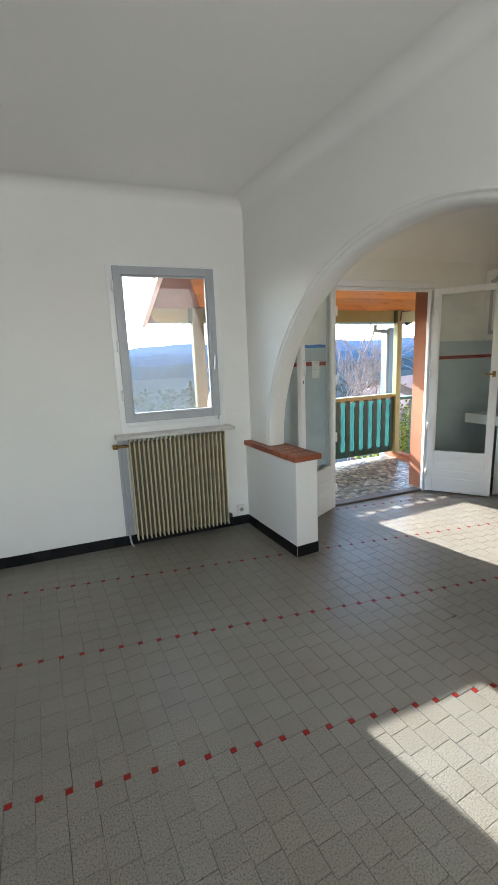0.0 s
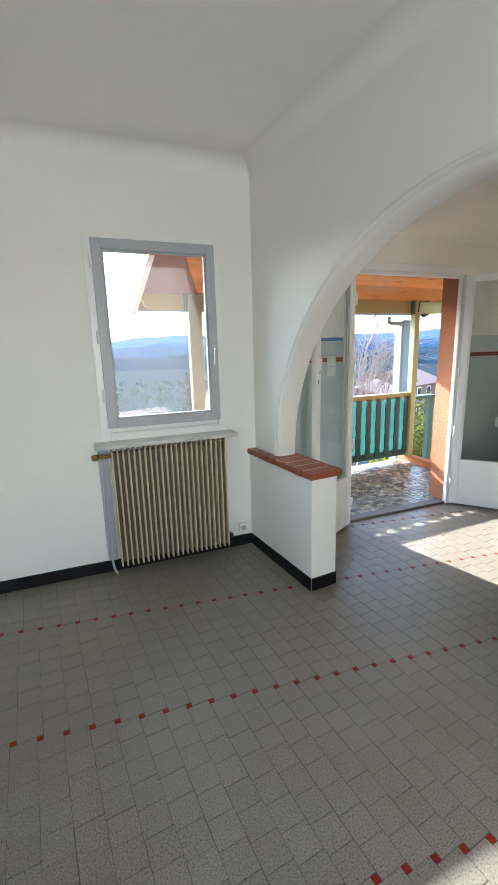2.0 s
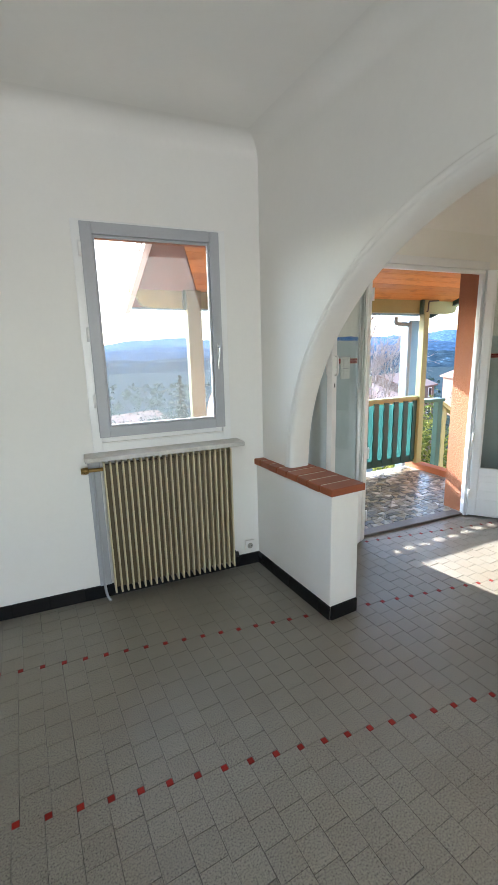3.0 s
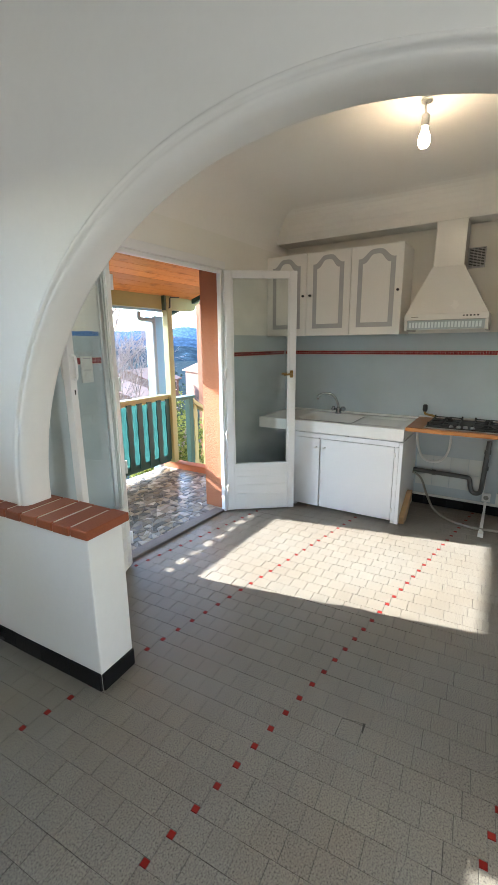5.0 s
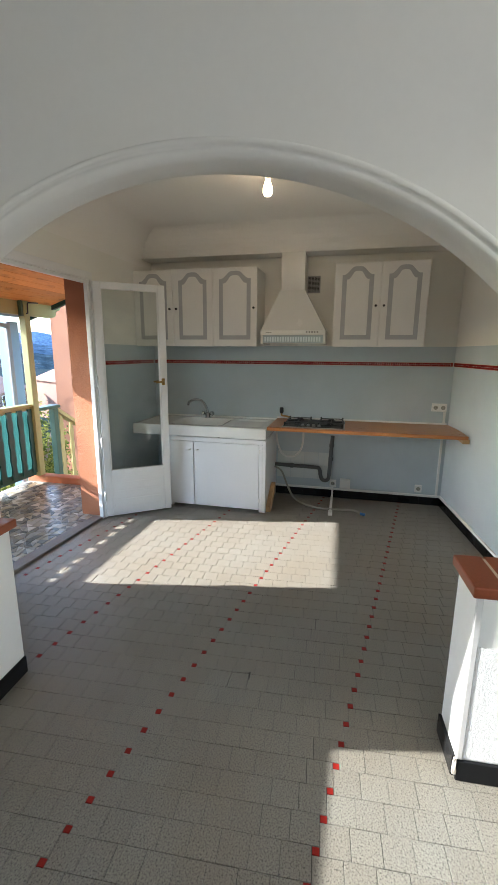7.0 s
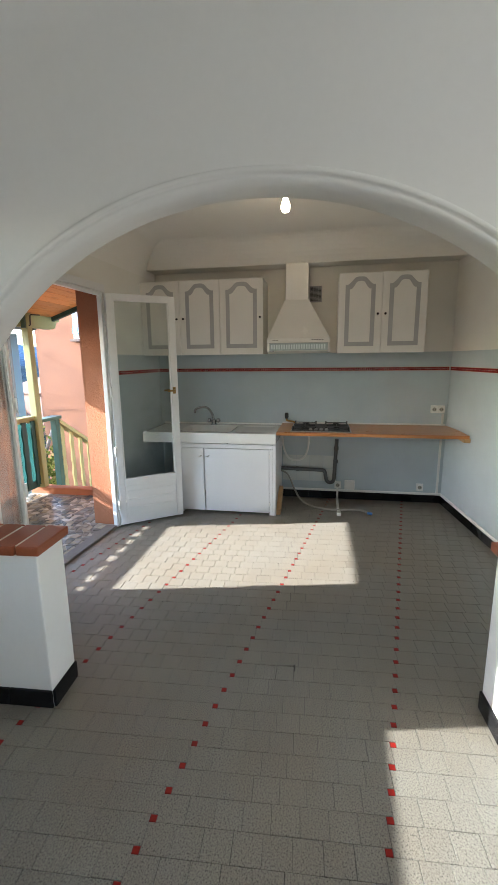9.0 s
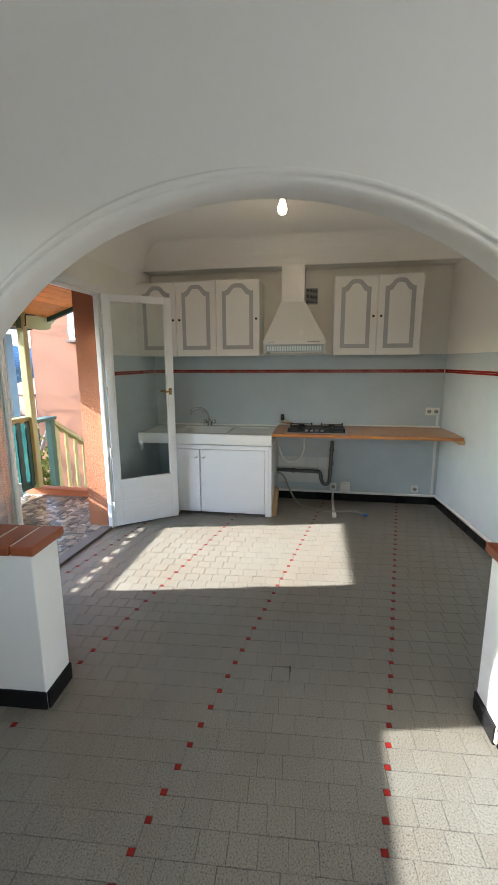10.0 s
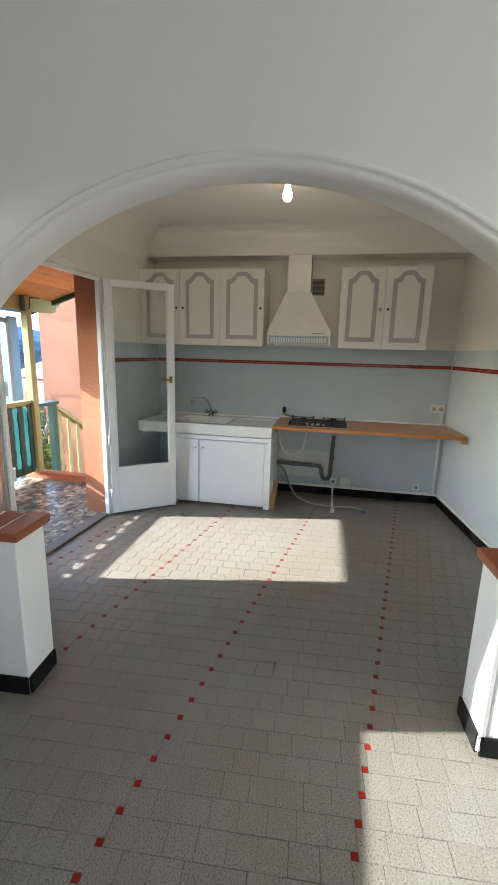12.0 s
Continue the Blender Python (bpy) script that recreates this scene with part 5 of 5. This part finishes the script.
def conifer(at, h, seed):
    rnd = random.Random(seed)
    t = thing("conifer", "tall dark green fir tree on the slope", "tree", pose(*at))
    bm = bmesh.new()
    tube(bm, [(0, 0, 0), (0, 0, h * 0.5), (0, 0, h)], [h * 0.02, h * 0.013, 0.02], 7)
    part("trunk", bm, BARK, t)
    vs, fs = [], []
    for k in range(1500):
        u = rnd.random() ** 0.7
        z, a = h * (1 - u * 0.9), rnd.uniform(0, 6.3)
        tier = 0.75 + 0.25 * math.sin(z * 5.0)
        r = h * 0.24 * u * tier * rnd.uniform(0.3, 1.0)
        p = Vector((r * math.cos(a), r * math.sin(a), z - r * 0.25))
        e = Euler((rnd.uniform(-0.6, 0.6), rnd.uniform(-0.6, 0.6), a)).to_matrix()
        i = len(vs)
        vs += [p + e @ (Vector(v) * h * 0.035) for v in ((-0.5, -0.4, 0), (1.0, 0, -0.3), (-0.5, 0.4, 0))]
        fs.append((i, i + 1, i + 2))
    me = bpy.data.meshes.new("crown")
    me.from_pydata(vs, [], fs)
    me.materials.append(PINEL)
    ob = new("crown", me)
    ob.parent = t


conifer((13.5, 47.0, -10.5), 10.0, 4)
conifer((20.0, 52.0, -11.5), 8.0, 5)


# ---- floor and paving pieces ----
def tile_mesh(name, w, d, mat, top=0.0, base=-0.0045, edge=0.0012):
    bm = bmesh.new()
    a = [bm.verts.new((x, y, base)) for x, y in ((0, 0), (w, 0), (w, d), (0, d))]
    b = [bm.verts.new((x, y, top - edge)) for x, y in ((0, 0), (w, 0), (w, d), (0, d))]
    c = [bm.verts.new((x, y, top)) for x, y in ((edge, edge), (w - edge, edge), (w - edge, d - edge), (edge, d - edge))]
    for lo, hi in ((a, b), (b, c)):
        for k in range(4):
            bm.faces.new((lo[k], lo[(k + 1) % 4], hi[(k + 1) % 4], hi[k]))
    bm.faces.new(c)
    me = bpy.data.meshes.new(name)
    bm.to_mesh(me)
    bm.free()
    me.materials.append(mat)
    return me


def lay_floor():
    T, S, N, gap = 0.0995, 0.025, 8, 0.0015
    W = N * T
    lay = pose(1.813, 2.230, 0, 0, 0, 3.8) @ pose(-S / 2, -W - S / 2, 0)
    tiles, dots = [], []
    for i in range(-60, 60):
        for j in range(-9, 8):
            ox, oy = i * T + j * S, -i * S + j * W
            for k in range(N):
                tiles.append((ox + gap / 2, oy + k * T + gap / 2))
            dots.append((ox + gap / 2, oy + W + gap / 2))
    def settled(x, y):
        """A tile laid by hand: slightly shifted, turned and sunk."""
        return lay @ pose(x + random.uniform(-0.0005, 0.0005), y + random.uniform(-0.0005, 0.0005), random.uniform(-0.0006, 0.0004), random.uniform(-0.15, 0.15), random.uniform(-0.15, 0.15), random.uniform(-0.35, 0.35))
    def inside(p):
        return -2.75 < p.x < 5.10 and -2.2 < p.y < 3.85 - 0.0423 * p.x and not (p.x > 2.15 and p.y < -0.04 + 0.1 * (p.x - 2.15))
    base = bpy.data.objects["floor"]
    near = Vector((1.75, 1.75, 0))
    for name, spots, size, mat, count in (("tile", tiles, T - gap, TILE, 300), ("inset_tile", dots, S - gap, REDT, 110)):
        me = tile_mesh(name, size, size, mat)
        if name == "inset_tile":
            for v in me.vertices:
                v.co.z += 0.0002
        spots = [(lay @ Vector((x, y, 0)), x, y) for x, y in spots]
        spots = sorted((q for q in spots if inside(q[0])), key=lambda q: (q[0] - near).length)
        for p, x, y in spots[:count]:
            ob = new(name, me)
            ob.matrix_world = settled(x, y)
            ob.parent = base
        vs, fs = [], []
        proto, polys = [v.co.copy() for v in me.vertices], [tuple(f.vertices) for f in me.polygons]
        for p, x, y in spots[count:]:
            o, mm = len(vs), settled(x, y)
            vs += [mm @ v for v in proto]
            fs += [tuple(o + a for a in f) for f in polys]
        rest = bpy.data.meshes.new(name + "_field")
        rest.from_pydata(vs, [], fs)
        rest.materials.append(mat)
        ob = tagged(new(name + "_field", rest), kind="stuff")
        ob.parent = base
    bm = bmesh.new()
    for x0, y0, x1, y1, w in ((2.224, 1.937, 2.314, 1.938, 0.0018), (2.314, 1.939, 2.333, 1.853, 0.0018), (2.336, 1.850, 2.315, 1.846, 0.006), (2.315, 1.847, 2.285, 1.844, 0.004), (2.326, 1.852, 2.318, 1.868, 0.003)):
        d = Vector((x1 - x0, y1 - y0)).normalized().orthogonal() * w
        q = [bm.verts.new((x, y, 0.0009)) for x, y in ((x0 - d.x, y0 - d.y), (x1 - d.x * 0.4, y1 - d.y * 0.4), (x1 + d.x * 0.4, y1 + d.y * 0.4), (x0 + d.x, y0 + d.y))]
        bm.faces.new(q)
    part("crack", bm, GROUT, base, "dark broken joint round a cracked tile")


def lay_terrace():
    """Broken marble pieces of uneven shape, each cut from a jittered grid."""
    rnd = random.Random(5)
    base = bpy.data.objects["terrace_floor"]
    step = 0.060
    nx, ny = int(3.06 / step), int(1.51 / step)
    P = [[(1.72 + step * (i + rnd.uniform(-0.36, 0.36)), 3.725 + step * (j + rnd.uniform(-0.36, 0.36))) for j in range(ny + 1)] for i in range(nx + 1)]
    cells = []
    for i in range(nx):
        for j in range(ny):
            q = [P[i][j], P[i + 1][j], P[i + 1][j + 1], P[i][j + 1]]
            if rnd.random() < 0.30:
                cells += [(q[0], q[1], q[2]), (q[0], q[2], q[3])]
            else:
                cells.append(tuple(q))
    cells = [c for c in cells if all(x < 4.796 and y < 5.225 for x, y in c)]
    cells.sort(key=lambda c: math.hypot(c[0][0] - 3.4, c[0][1] - 3.8))
    vs, fs = [], []
    for k, c in enumerate(cells):
        cx, cy = sum(x for x, y in c) / len(c), sum(y for x, y in c) / len(c)
        top = rnd.uniform(-0.004, -0.001)
        low = [((x - cx) * 0.93, (y - cy) * 0.93, -0.0125) for x, y in c]
        mid = [((x - cx) * 0.93, (y - cy) * 0.93, top - 0.002) for x, y in c]
        up = [((x - cx) * 0.86, (y - cy) * 0.86, top + rnd.uniform(-0.0007, 0.0007)) for x, y in c]
        n = len(c)
        f = [(a, (a + 1) % n, n + (a + 1) % n, n + a) for a in range(n)] + [(n + a, n + (a + 1) % n, 2 * n + (a + 1) % n, 2 * n + a) for a in range(n)] + [tuple(range(2 * n, 3 * n))]
        if k < 300:
            me = bpy.data.meshes.new("marble_piece")
            me.from_pydata(low + mid + up, [], f)
            me.materials.append(CRAZY)
            ob = new("marble_piece", me)
            ob.location, ob.parent = (cx, cy, 0), base
        else:
            o = len(vs)
            vs += [(x + cx, y + cy, z) for x, y, z in low + mid + up]
            fs += [tuple(o + a for a in g) for g in f]
    me = bpy.data.meshes.new("marble_field")
    me.from_pydata(vs, [], fs)
    me.materials.append(CRAZY)
    tagged(new("marble_field", me), kind="stuff").parent = base


lay_floor()
lay_terrace()
